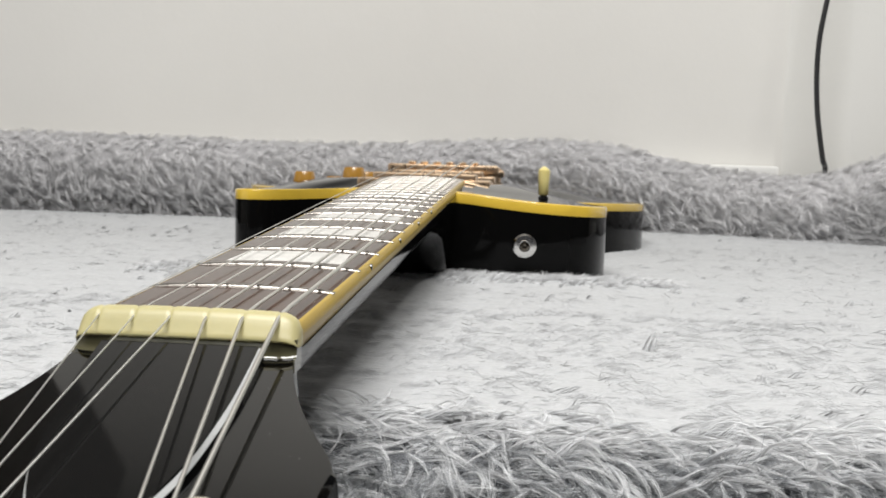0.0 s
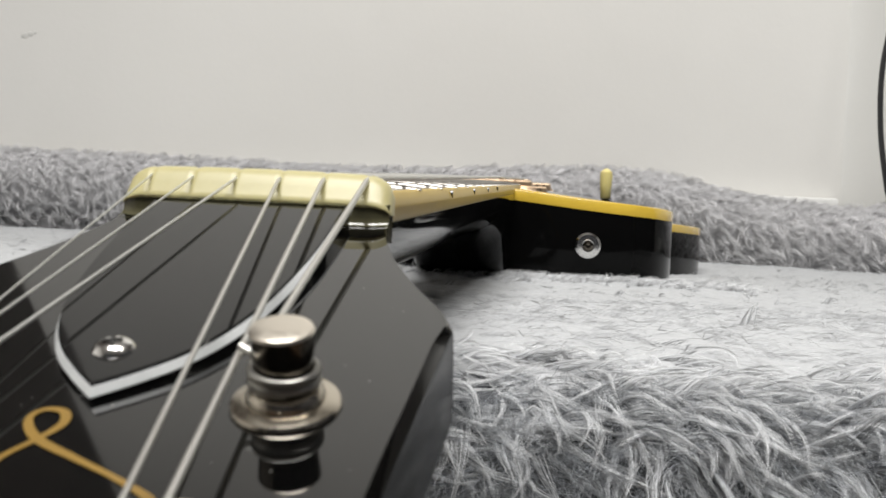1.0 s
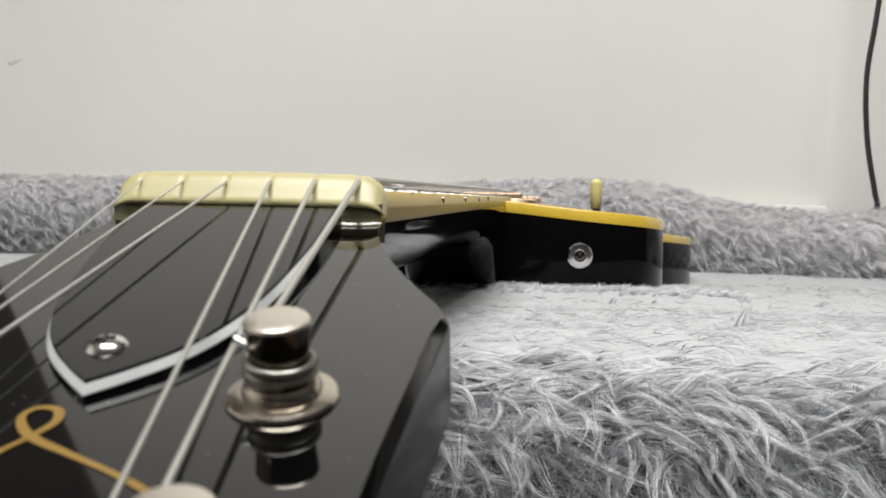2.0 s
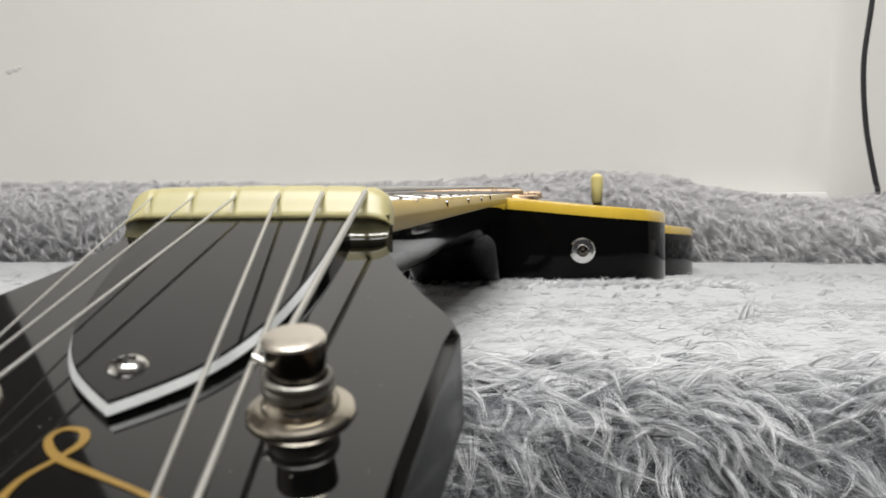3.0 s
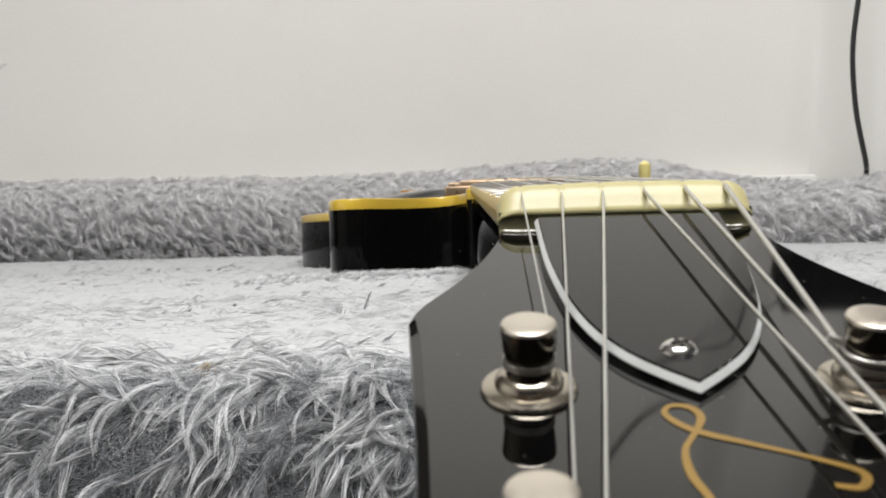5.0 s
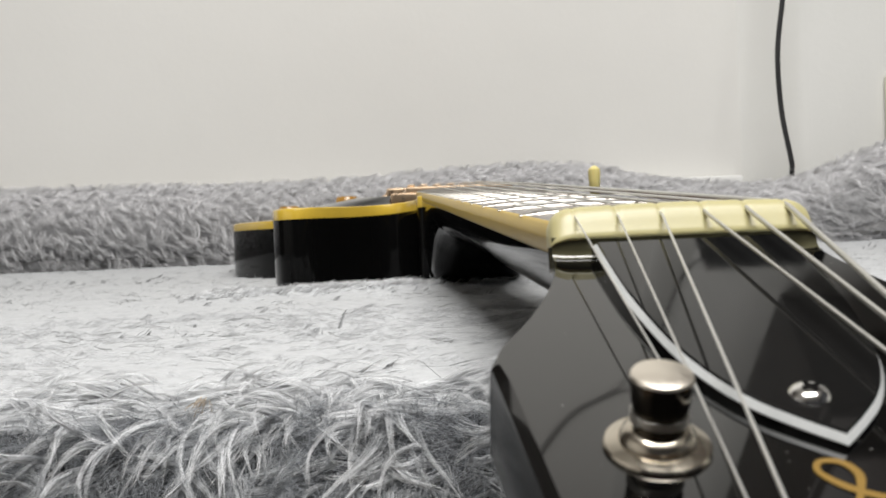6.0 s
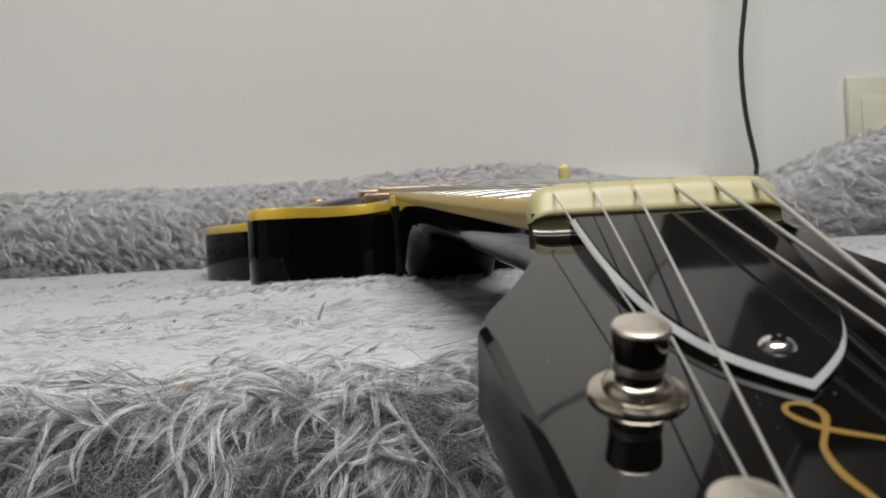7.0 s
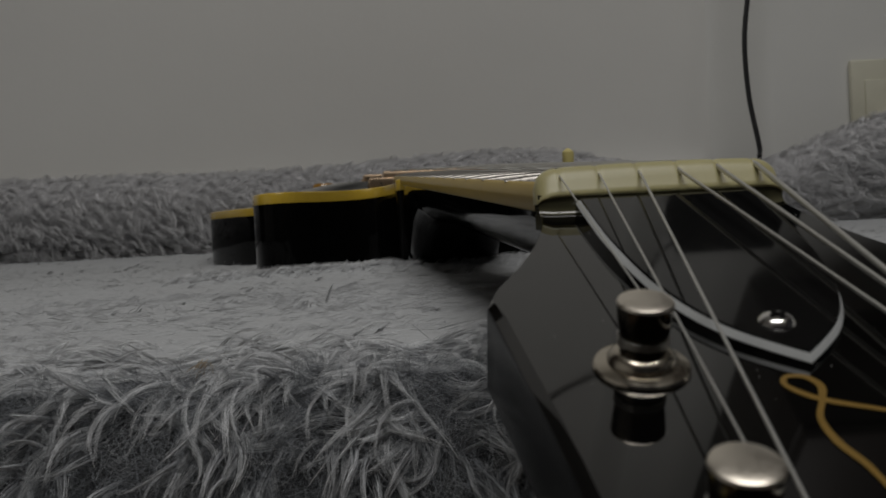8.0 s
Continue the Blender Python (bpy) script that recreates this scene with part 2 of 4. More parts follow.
def block(name, lo, hi, mat, bevel=0.0, seg=2):
    bm = bmesh.new()
    bmesh.ops.create_cube(bm, size=1)
    for v in bm.verts:
        v.co = Vector([lo[i] + (v.co[i] + 0.5) * (hi[i] - lo[i]) for i in range(3)])
    if bevel:
        bmesh.ops.bevel(bm, geom=bm.edges[:], offset=bevel, segments=seg, affect="EDGES", profile=0.5)
    return finish(bm, name, mat, smooth=bevel > 0)


def loft(name, rings, mat, closed=True, caps=True, angle=45):
    """A skin over rings of equal length."""
    n = len(rings[0])
    verts = [tuple(p) for r in rings for p in r]
    faces = []
    for i in range(len(rings) - 1):
        for j in range(n if closed else n - 1):
            k = (j + 1) % n
            faces.append((i * n + j, i * n + k, (i + 1) * n + k, (i + 1) * n + j))
    if caps and closed:
        faces.append(tuple(range(n - 1, -1, -1)))
        faces.append(tuple((len(rings) - 1) * n + j for j in range(n)))
    bm = bmesh.new()
    vs = [bm.verts.new(v) for v in verts]
    for f in faces:
        bm.faces.new([vs[i] for i in f])
    return finish(bm, name, mat, angle=angle)


def lathe(name, profile, mat, m, n=32, angle=35):
    """Turns (radius, height) round the axis z of the pose m."""
    rings = [[m @ Vector((r * math.cos(2 * math.pi * j / n), r * math.sin(2 * math.pi * j / n), h)) for j in range(n)] for r, h in profile]
    return loft(name, rings, mat, angle=angle)


def tube(name, pts, r, mat, n=8):
    pts = [Vector(p) for p in pts]
    rings, side = [], None
    for i, p in enumerate(pts):
        t = (pts[min(i + 1, len(pts) - 1)] - pts[max(i - 1, 0)]).normalized()
        if side is None:
            side = t.orthogonal().normalized()
        side = (side - t * side.dot(t)).normalized()
        up = t.cross(side)
        rr = r(i / (len(pts) - 1)) if callable(r) else r
        rings.append([p + rr * (math.cos(2 * math.pi * j / n) * side + math.sin(2 * math.pi * j / n) * up) for j in range(n)])
    return loft(name, rings, mat, angle=80)


def spline(ctrl, per=8, closed=False):
    """A Catmull-Rom curve through a few points."""
    c = [Vector(p) for p in ctrl]
    n = len(c)
    out = []
    for i in range(n if closed else n - 1):
        p0, p1, p2, p3 = (c[(i + k) % n] if closed else c[max(0, min(n - 1, i + k))] for k in (-1, 0, 1, 2))
        for k in range(per):
            t = k / per
            out.append(0.5 * (2 * p1 + (p2 - p0) * t + (2 * p0 - 5 * p1 + 4 * p2 - p3) * t * t + (3 * p1 - p0 - 3 * p2 + p3) * t**3))
    if not closed:
        out.append(c[-1])
    return out


def smooth(a, b, x):
    t = max(0.0, min(1.0, (x - a) / (b - a)))
    return t * t * (3 - 2 * t)


# ---- the room ----
WY, PIER_Y, PIER_X = 0.878, 0.838, 0.357
XL, XR, YB, ZF, ZC = -1.9, 1.7, -2.3, -0.42, 1.95
tagged(new("wall_north", block("wall_north", (XL, WY, ZF), (XR, WY + 0.12, ZC), WALL)), "plain warm white painted wall behind the fur throw", "wall", kind="structure")
step = [(PIER_X - 0.025 + 0.065 * q, WY + 0.001 - (WY + 0.001 - PIER_Y) * smooth(0, 1, q)) for q in np.linspace(0, 1, 15)]
step += [(XR - 0.001, PIER_Y), (XR - 0.001, WY + 0.03), (PIER_X - 0.02, WY + 0.03)]
tagged(new("wall_pier", loft("wall_pier", [[(x, y, z) for x, y in step] for z in (ZF, ZC)], WALL_SIDE)), "shallow off-white wall pier with a soft rounded corner", "wall", kind="structure")
# south and east walls are unseen, coloured dark to deepen the lacquer's reflections
tagged(new("wall_south", block("wall_south", (XL, YB - 0.12, ZF), (XR, YB, ZC), UNSEEN_DARK)), "unseen wall, kept dark so the lacquer mirrors little light", "wall", kind="structure")
tagged(new("wall_west", block("wall_west", (XL - 0.12, YB, ZF), (XL, WY, ZC), WALL)), "plain warm white painted wall", "wall", kind="structure")
tagged(new("wall_east", block("wall_east", (XR, YB, ZF), (XR + 0.12, WY, ZC), UNSEEN_DARK)), "unseen wall, kept dark so the lacquer mirrors little light", "wall", kind="structure")
tagged(new("floor", block("floor", (XL, YB, ZF - 0.1), (XR, WY, ZF), FLOOR)), "brown wooden floor", "floor", kind="structure")
tagged(new("ceiling", block("ceiling", (XL, YB, ZC), (XR, WY, ZC + 0.1), CEIL)), "plain white ceiling", "ceiling", kind="structure")
tagged(new("trim", block("trim", (XL, WY - 0.022, 0.045), (PIER_X - 0.026, WY - 0.002, 0.0735), TRIM, 0.003)), "white painted ledge strip along the wall", "trim", kind="structure")

# ---- the guitar, in metres from its nut; y runs along the neck to the body ----
XC = 0.0017
guitar = thing("electric_guitar", "glossy black single-cutaway electric guitar with amber binding on fur", "guitar", loc=(XC, 0, 0))
HS = 0.376                     # fall of the headstock
HN = Vector((0, -HS, 1)).normalized()
HD = Vector((0, -1, -HS)).normalized()


def hz(y):
    return 0.0236 + HS * y


def board_z(y):
    return 0.0290 + 0.056 * y


def half_w(y):
    return 0.0212 + 0.0068 * y / 0.45


Y0, BOARD_END, JOIN = 0.003, 0.455, 0.379

# headstock
HALF = [(0.0, 0.0214), (-0.0045, 0.0220), (-0.0100, 0.0236), (-0.0160, 0.0260), (-0.0225, 0.0294), (-0.0285, 0.0332), (-0.0322, 0.0355),
        (-0.0342, 0.0359), (-0.05, 0.0346), (-0.07, 0.0331), (-0.10, 0.0322), (-0.13, 0.0335), (-0.155, 0.0362), (-0.166, 0.0372), (-0.172, 0.034), (-0.168, 0.016), (-0.163, 0.0)]
flare = spline([(x, y, 0) for y, x in HALF[:7]], 4)
tail_line = spline([(x, y, 0) for y, x in HALF[7:]], 3)
right = [(p.x, p.y) for p in flare + [Vector((0.0360, -0.0335, 0))] + tail_line]
outline = right + [(-x, y) for x, y in reversed(right[:-1])]


def head_inset(pts, d):
    """The outline moved inwards: by d along the straight sides, hardly at the curves beside the nut."""
    out = []
    for k, (x, y) in enumerate(pts):
        (xa, ya), (xb, yb) = pts[max(k - 1, 0)], pts[min(k + 1, len(pts) - 1)]
        t = Vector((xb - xa, yb - ya)).normalized()
        dd = d * smooth(-0.029, -0.037, y) + 0.0003
        out.append((x + t.y * dd, y - t.x * dd))
    return out


rings = [[Vector((x, y, hz(y))) + HN * up for x, y in head_inset(outline, d)] for d, up in ((0.0006, -0.0145), (0.0, -0.0135), (0.0, -0.0016), (0.0002, -0.0009), (0.0013, -0.00012), (0.0015, 0.0))]
head_mesh = loft("headstock", rings, BLACK, angle=16)
# side faces take the dimmed copy, as if they mirrored darker fur
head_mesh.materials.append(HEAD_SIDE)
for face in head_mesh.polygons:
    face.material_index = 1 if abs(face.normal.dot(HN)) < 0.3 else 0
headstock = part("headstock", head_mesh, guitar, "glossy black headstock with bevelled edges")

# neck
rings = []
for y in [-0.030, -0.022, -0.014, -0.007, 0.0, 0.01, 0.03, 0.06, 0.1, 0.15, 0.2, 0.25, 0.3, 0.325, 0.34, 0.352, 0.362, 0.372, 0.40]:
    top_z = board_z(y) - 0.0058 if y >= 0.0 else min(board_z(0) - 0.0058, hz(y) - 0.004)
    depth = 0.0145 + 0.004 * max(0, y) / 0.3
    if y < 0:
        depth = max(0.008, depth - 0.15 * -y)
    heel = smooth(0.318, 0.37, y)
    depth = depth * (1 - heel) + (top_z + 0.004) * heel
    w = half_w(max(y, 0)) + (0 if y > 0 else -0.0004)
    flat = 2.0 + 2.5 * heel
    ring = []
    for k in range(25):
        a = math.pi * k / 24
        c, sn = math.cos(a), math.sin(a)
        ring.append((w * math.copysign(abs(c) ** (2 / flat), c), y, top_z - depth * abs(sn) ** (2 / flat)))
    rings.append(ring)
neck = part("neck", loft("neck", rings, NECK_BLACK, angle=60), guitar, "glossy black rounded neck")

# body outline: bass side is +x
OUT = spline([(0.030, 0.381, 0), (0.052, 0.3765, 0), (0.080, 0.379, 0), (0.102, 0.391, 0), (0.1145, 0.414, 0), (0.1165, 0.442, 0), (0.107, 0.492, 0), (0.101, 0.535, 0),
              (0.111, 0.58, 0), (0.148, 0.632, 0), (0.171, 0.685, 0), (0.1695, 0.725, 0), (0.144, 0.768, 0), (0.08, 0.791, 0), (0.0, 0.796, 0),
              (-0.08, 0.791, 0), (-0.147, 0.768, 0), (-0.1745, 0.725, 0), (-0.176, 0.685, 0), (-0.150, 0.632, 0), (-0.111, 0.58, 0), (-0.101, 0.535, 0),
              (-0.105, 0.492, 0), (-0.1125, 0.452, 0), (-0.1135, 0.424, 0), (-0.1075, 0.405, 0), (-0.096, 0.3995, 0), (-0.084, 0.408, 0), (-0.068, 0.432, 0),
              (-0.052, 0.450, 0), (-0.038, 0.450, 0), (-0.0295, 0.432, 0), (-0.0285, 0.405, 0), (-0.0275, 0.390, 0), (0.0, 0.386, 0)], 6, closed=True)
CENTRE = Vector((0, 0.585, 0))


def rim_z(x, y):
    return 0.0417 - 0.0135 * (y - 0.43) - 0.018 * x + 0.0065 * math.exp(-((x / 0.062) ** 2)) * (1 - smooth(0.45, 0.56, y))


def inset(p, d):
    v = p - CENTRE
    return CENTRE + v * (1 - d / v.length)


BT = 0.0062
body_rings = [[(*inset(p, 0.006)[:2], -0.010) for p in OUT], [(*inset(p, 0.001)[:2], -0.0085) for p in OUT], [(*p[:2], -0.005) for p in OUT]]
body_rings += [[(*p[:2], rim_z(p.x, p.y) - BT) for p in OUT], [(*inset(p, 0.0012)[:2], rim_z(p.x, p.y) - 0.0004) for p in OUT]]
for f in (0.97, 0.92, 0.85, 0.75, 0.6, 0.4, 0.2, 0.05):
    body_rings.append([(*(CENTRE + (p - CENTRE) * f)[:2], rim_z(p.x, p.y) * f + 0.046 * (1 - f) + 0.008 * smooth(0.05, 0.5, 1 - f) - 0.0004) for p in OUT])
body = part("body", loft("body", body_rings, BODY_BLACK, angle=35), guitar, "glossy black carved body")
bind = [[(*inset(p, -0.0004)[:2], rim_z(p.x, p.y) - BT) for p in OUT], [(*inset(p, -0.0005)[:2], rim_z(p.x, p.y) - 0.0008) for p in OUT],
        [(*inset(p, 0.0004)[:2], rim_z(p.x, p.y)) for p in OUT], [(*inset(p, 0.0024)[:2], rim_z(p.x, p.y) + 0.0002) for p in OUT],
        [(*inset(p, 0.0026)[:2], rim_z(p.x, p.y) - BT) for p in OUT]]
bm = bmesh.new()
vs = [[bm.verts.new(q) for q in r] for r in bind]
for i in range(5):
    for j in range(len(OUT)):
        k, i2 = (j + 1) % len(OUT), (i + 1) % 5
        bm.faces.new((vs[i][j], vs[i][k], vs[i2][k], vs[i2][j]))
part("body_binding", finish(bm, "body_binding", BIND_BODY, angle=50), body, "aged amber yellow edge binding")

# fretboard with its binding, frets and inlays
ys = [Y0 + (BOARD_END - Y0) * i / 24 for i in range(25)]


def crown(x, y):
    return board_z(y) - x * x / (2 * 0.305)


rings = [[(half_w(y) * u * 0.945, y, crown(half_w(y) * u * 0.945, y)) for u in np.linspace(-1, 1, 9)] + [(half_w(y) * 0.945, y, board_z(y) - 0.006), (-half_w(y) * 0.945, y, board_z(y) - 0.006)] for y in ys]
fretboard = part("fretboard", loft("fretboard", rings, ROSEWOOD, angle=30), guitar, "dark rosewood fretboard with pearl inlays")
for sgn in (-1, 1):
    rings = []
    for y in ys:
        w, wi = half_w(y), half_w(y) * 0.945
        zt = crown(w, y)
        rings.append([(sgn * x, y, z) for x, z in ((wi, zt + 0.00015), (w - 0.0010, zt + 0.0001), (w - 0.0005, zt - 0.0004), (w + 0.0001, zt - 0.0022), (w + 0.0001, zt - 0.0028), (w - 0.0005, board_z(y) - 0.0062), (wi, board_z(y) - 0.0062))])
    part("fretboard_binding", loft("fretboard_binding", rings, BIND_NECK, angle=40), fretboard, "cream edge binding of the fretboard")


def fret_y(n):
    return Y0 + 0.628 * (1 - 2 ** (-n / 12))


for n in range(1, 23):
    y, w = fret_y(n), half_w(fret_y(n)) - 0.0004
    rings = []
    for u in np.linspace(-1, 1, 13):
        x = w * u
        e = 1 - 0.55 * smooth(0.93, 1.0, abs(u))
        rings.append([(x, y + 0.0012 * math.cos(a), crown(x, y) - 0.0001 + 0.0007 * e * math.sin(a)) for a in np.linspace(0, math.pi, 7)])
    part("fret", loft("fret", rings, FRET_WIRE, angle=60), fretboard)
for n in (3, 5, 7, 9, 12, 15, 17, 19, 21):
    ya, yb = fret_y(n - 1), fret_y(n)
    ym, hl, w = (ya + yb) / 2, (yb - ya) * 0.31, half_w(fret_y(n)) * 0.70
    verts, faces = [], []
    for z in (0.00012, -0.001):
        for yy, ww in ((ym - hl, w), (ym + hl, w * 0.94)):
            for u in np.linspace(-1, 1, 7):
                verts.append((ww * u, yy, crown(ww * u, yy) + z))
    for k in range(6):
        faces += [(k, k + 1, k + 8, k + 7)]
    ring = list(range(7)) + list(range(13, 6, -1))
    faces += [(ring[i], ring[(i + 1) % 14], ring[(i + 1) % 14] + 14, ring[i] + 14) for i in range(14)]
    part("inlay", mesh_of("inlay", verts, faces, PEARL, False), fretboard, "pearl block inlay")
for n in (3, 5, 7, 9):
    ym = (fret_y(n - 1) + fret_y(n)) / 2
    part("side_dot", lathe("side_dot", [(0.0001, 0.0003), (0.0009, 0.00025), (0.0009, -0.0004)], BLACK_SATIN, Matrix.Translation((half_w(ym), ym, board_z(ym) - 0.0022)) @ pose(0, 0, 0, 0, 90, 0), 10), fretboard)

# nut, slotted for six strings
SX = [0.0176, 0.0107, 0.0036, -0.0036, -0.0107, -0.0176]
SR = [0.00049, 0.00040, 0.00031, 0.00024, 0.00018, 0.00015]
rings = []
NW = 0.0219
xs = sorted(set([round(v, 5) for v in np.linspace(-NW, NW, 61)] + [round(x + d, 5) for x in SX for d in (-0.0009, -0.00055, 0, 0.00055, 0.0009)]))
for x in xs:
    e = max(0.0, (abs(x) - (NW - 0.0044)) / 0.0044)
    k = math.sqrt(max(0.0, 1 - e * e))
    drop = sum(0.00022 * max(0.0, 1 - (abs(x - q) / 0.0006) ** 2) for q in SX)
    zb = hz(-0.002)
    zt = 0.0306 - 0.0004 * (x / NW) ** 2 - drop
    zt = zb + 0.0030 + (zt - zb - 0.0030) * (0.35 + 0.65 * k)
    yf = -0.0022 + 0.0012 * (1 - k)
    h = zt - zb
    rings.append([(x, yf + 0.0002, zb + 0.375 * h), (x, yf, zb + 0.40 * h), (x, yf, zb + 0.45 * h), (x, yf + 0.0004, zb + 0.53 * h), (x, yf + 0.0013, zb + 0.72 * h), (x, yf + 0.0021, zb + 0.89 * h), (x, yf + 0.0028, zt),
                  (x, yf + 0.0035, zt + 0.0004 * k), (x, 0.0026, zt + 0.0006 * k), (x, Y0 - 0.0001, zt + 0.0005 * k), (x, Y0, zb + 0.375 * h)])
part("nut", loft("nut", rings, NUT_BONE, angle=50), guitar, "aged cream bone nut with string slots")


def on_head(x, y, up=0.0):
    return Vector((x, y, hz(y))) + HN * up


HEAD_AXES = Matrix(((1, 0, 0), tuple(-HD), tuple(HN))).transposed().to_4x4()


def head_pose(x, y, up=0.0):
    return Matrix.Translation(on_head(x, y, up)) @ HEAD_AXES


# truss rod cover: black face over a bevelled white edge
half = spline([(0.0157, -0.0026, 0), (0.0156, -0.010, 0), (0.0152, -0.020, 0), (0.0140, -0.030, 0), (0.0126, -0.037, 0), (0.0104, -0.0432, 0), (0.0075, -0.0482, 0), (0.0038, -0.0522, 0), (0.0, -0.0556, 0)], 5)
cover_out = [(p.x, p.y) for p in half] + [(-p.x, p.y) for p in reversed(half[:-1])]


def shrink(pts, d):
    """Moves an outline inwards by d along its normals."""
    out = []
    n = len(pts)
    tip = min(y for _, y in pts) + 1.35 * d
    for i, (x, y) in enumerate(pts):
        if i in (0, n - 1):
            out.append((x - math.copysign(d, x), y - 1.7 * d))
            continue
        (xa, ya), (xb, yb) = pts[i - 1], pts[i + 1]
        t = Vector((xb - xa, yb - ya)).normalized()
        sharp = 1.35 if abs(x) < 1e-6 else 1.0
        nx = x + t.y * d * sharp
        if nx * x < 0:
            nx = 0.0
        out.append((nx, max(y - t.x * d * sharp, tip)))
    return out


def flat_layers(name, layers, mat):
    """Outlines one over another; the end beside the nut is raised to fit the camera's view."""
    rings = [[on_head(x, y, h + (0.0012 * (y + 0.0556) / 0.0526 if h > 0 else 0)) for x, y in shrink(cover_out, d)] for d, h in layers]
    return loft(name, rings, mat, angle=8)


# lacquered ledge under the nut, hollowed towards the headstock's face to catch a glint; its olive colour paints the
# nut's reflection
rings = []
for x in np.linspace(-NW + 0.0002, NW - 0.0002, 45):
    k = math.sqrt(max(0.0, 1 - max(0.0, (abs(x) - (NW - 0.0044)) / 0.0044) ** 2))
    yf = -0.0019 + 0.0012 * (1 - k)
    foot = hz(yf)
    rings.append([(x, Y0 - 0.0003, foot - 0.003), (x, Y0 - 0.0003, foot + 0.0030), (x, yf, foot + 0.0030), (x, yf, foot + 0.0011)]
                 + [(x, yf - 0.0020 + 0.0020 * math.cos(b), foot + 0.0011 - 0.00180 * math.sin(b)) for b in np.linspace(0.2, math.pi / 2, 7)] + [(x, yf - 0.0020, foot - 0.003)])
part("nut_ledge", loft("nut_ledge", rings, LEDGE, angle=60), guitar, "lacquered ledge under the nut, olive tint painted as the nut reflection")


cover = part("truss_rod_cover", flat_layers("truss_rod_cover", [(0.00052, 0.0012), (0.00052, 0.0018), (0.00066, 0.0020)], BLACK_SATIN), guitar, "black shield-shaped truss rod cover")
part("cover_edge", flat_layers("cover_edge", [(0.0, 0.0006), (0.0, 0.0007), (0.00046, 0.0016), (0.00062, 0.0016)], WHITE_PLY), cover, "white bevelled edge ply")
part("cover_base", flat_layers("cover_base", [(0.0, 0.0), (0.0, 0.0006), (0.0003, 0.0007)], BLACK_SATIN), cover)
sp = head_pose(-0.0009, -0.0477, 0.0019)
screw = part("screw", lathe("screw", [(0.0023, 0.0), (0.00235, 0.0003), (0.0019, 0.0009), (0.0012, 0.0012), (0.0004, 0.0013), (0.0001, 0.0013)], CHROME, sp, 24), cover, "polished cross-head screw")
bm = bmesh.new()
for ang in (0.3, 0.3 + math.pi / 2):
    g = bmesh.ops.create_cube(bm, size=1)["verts"]
    for v in g:
        p = Vector((v.co.x * 0.0022, v.co.y * 0.00045, v.co.z * 0.0002 + 0.00132))
        v.co = sp @ (Matrix.Rotation(ang, 4, "Z") @ p)
part("cross_slot", finish(bm, "cross_slot", BLACK_SATIN, False), screw)


# tuners
POSTS = {1: [(0.0203, -0.0532), (0.0211, -0.0834), (0.0217, -0.1138)], -1: [(0.0199, -0.0529), (0.0208, -0.0838), (0.0224, -0.1140)]}


def tuner(x, y):
    m = head_pose(x, y)
    t = part("tuner", lathe("tuner", [(0.0028, 0.0022), (0.0028, 0.0044), (0.0030, 0.0049), (0.0032, 0.0062), (0.0034, 0.0083), (0.0034, 0.0086)], NICKEL_DARKENED, m), guitar, "nickel tuning post, sides darkened as if mirroring a dark room")
    part("post_top", lathe("post_top", [(0.0034, 0.0086), (0.00325, 0.0089), (0.0029, 0.00905), (0.0018, 0.0092), (0.0004, 0.00925)], POST_CAP, m), t, "nickel post top, brightened as if mirroring the ceiling")
    part("washer", lathe("washer", [(0.0058, 0.0), (0.0059, 0.0003), (0.0057, 0.0006), (0.0047, 0.0009), (0.0037, 0.0010)], NICKEL, m), t, "polished nickel washer")
    part("bushing", lathe("bushing", [(0.0042, 0.0008), (0.0042, 0.0013), (0.0039, 0.0019), (0.0033, 0.0024), (0.0028, 0.0025)], NICKEL, m), t, "domed nickel bushing")
    sg = math.copysign(1, x)
    base = on_head(x, y, -0.0146)
    part("housing", block("housing", (base.x - 0.007, base.y - 0.011, base.z - 0.011), (base.x + 0.007, base.y + 0.011, base.z + 0.001), NICKEL, 0.002), t)
    ax = on_head(x, y, -0.0205)
    part("shaft", tube("shaft", [(ax.x, ax.y, ax.z), (sg * 0.0405, ax.y, ax.z)], 0.0022, NICKEL), t)
    bm = bmesh.new()
    bmesh.ops.create_cube(bm, size=1)
    for v in bm.verts:
        wide = 0.0085 if v.co.x * sg > 0 else 0.0062
        v.co = Vector((sg * 0.048 + v.co.x * 0.017, ax.y + v.co.y * 2 * wide, ax.z - 0.0042 + v.co.z * 0.0075))
    bmesh.ops.bevel(bm, geom=bm.edges[:], offset=0.0022, segments=3, affect="EDGES")
    part("button", finish(bm, "button", CREAM), t, "cream keystone tuner button")


for sgn in (1, -1):
    for px, py in POSTS[sgn]:
        tuner(sgn * px, py)

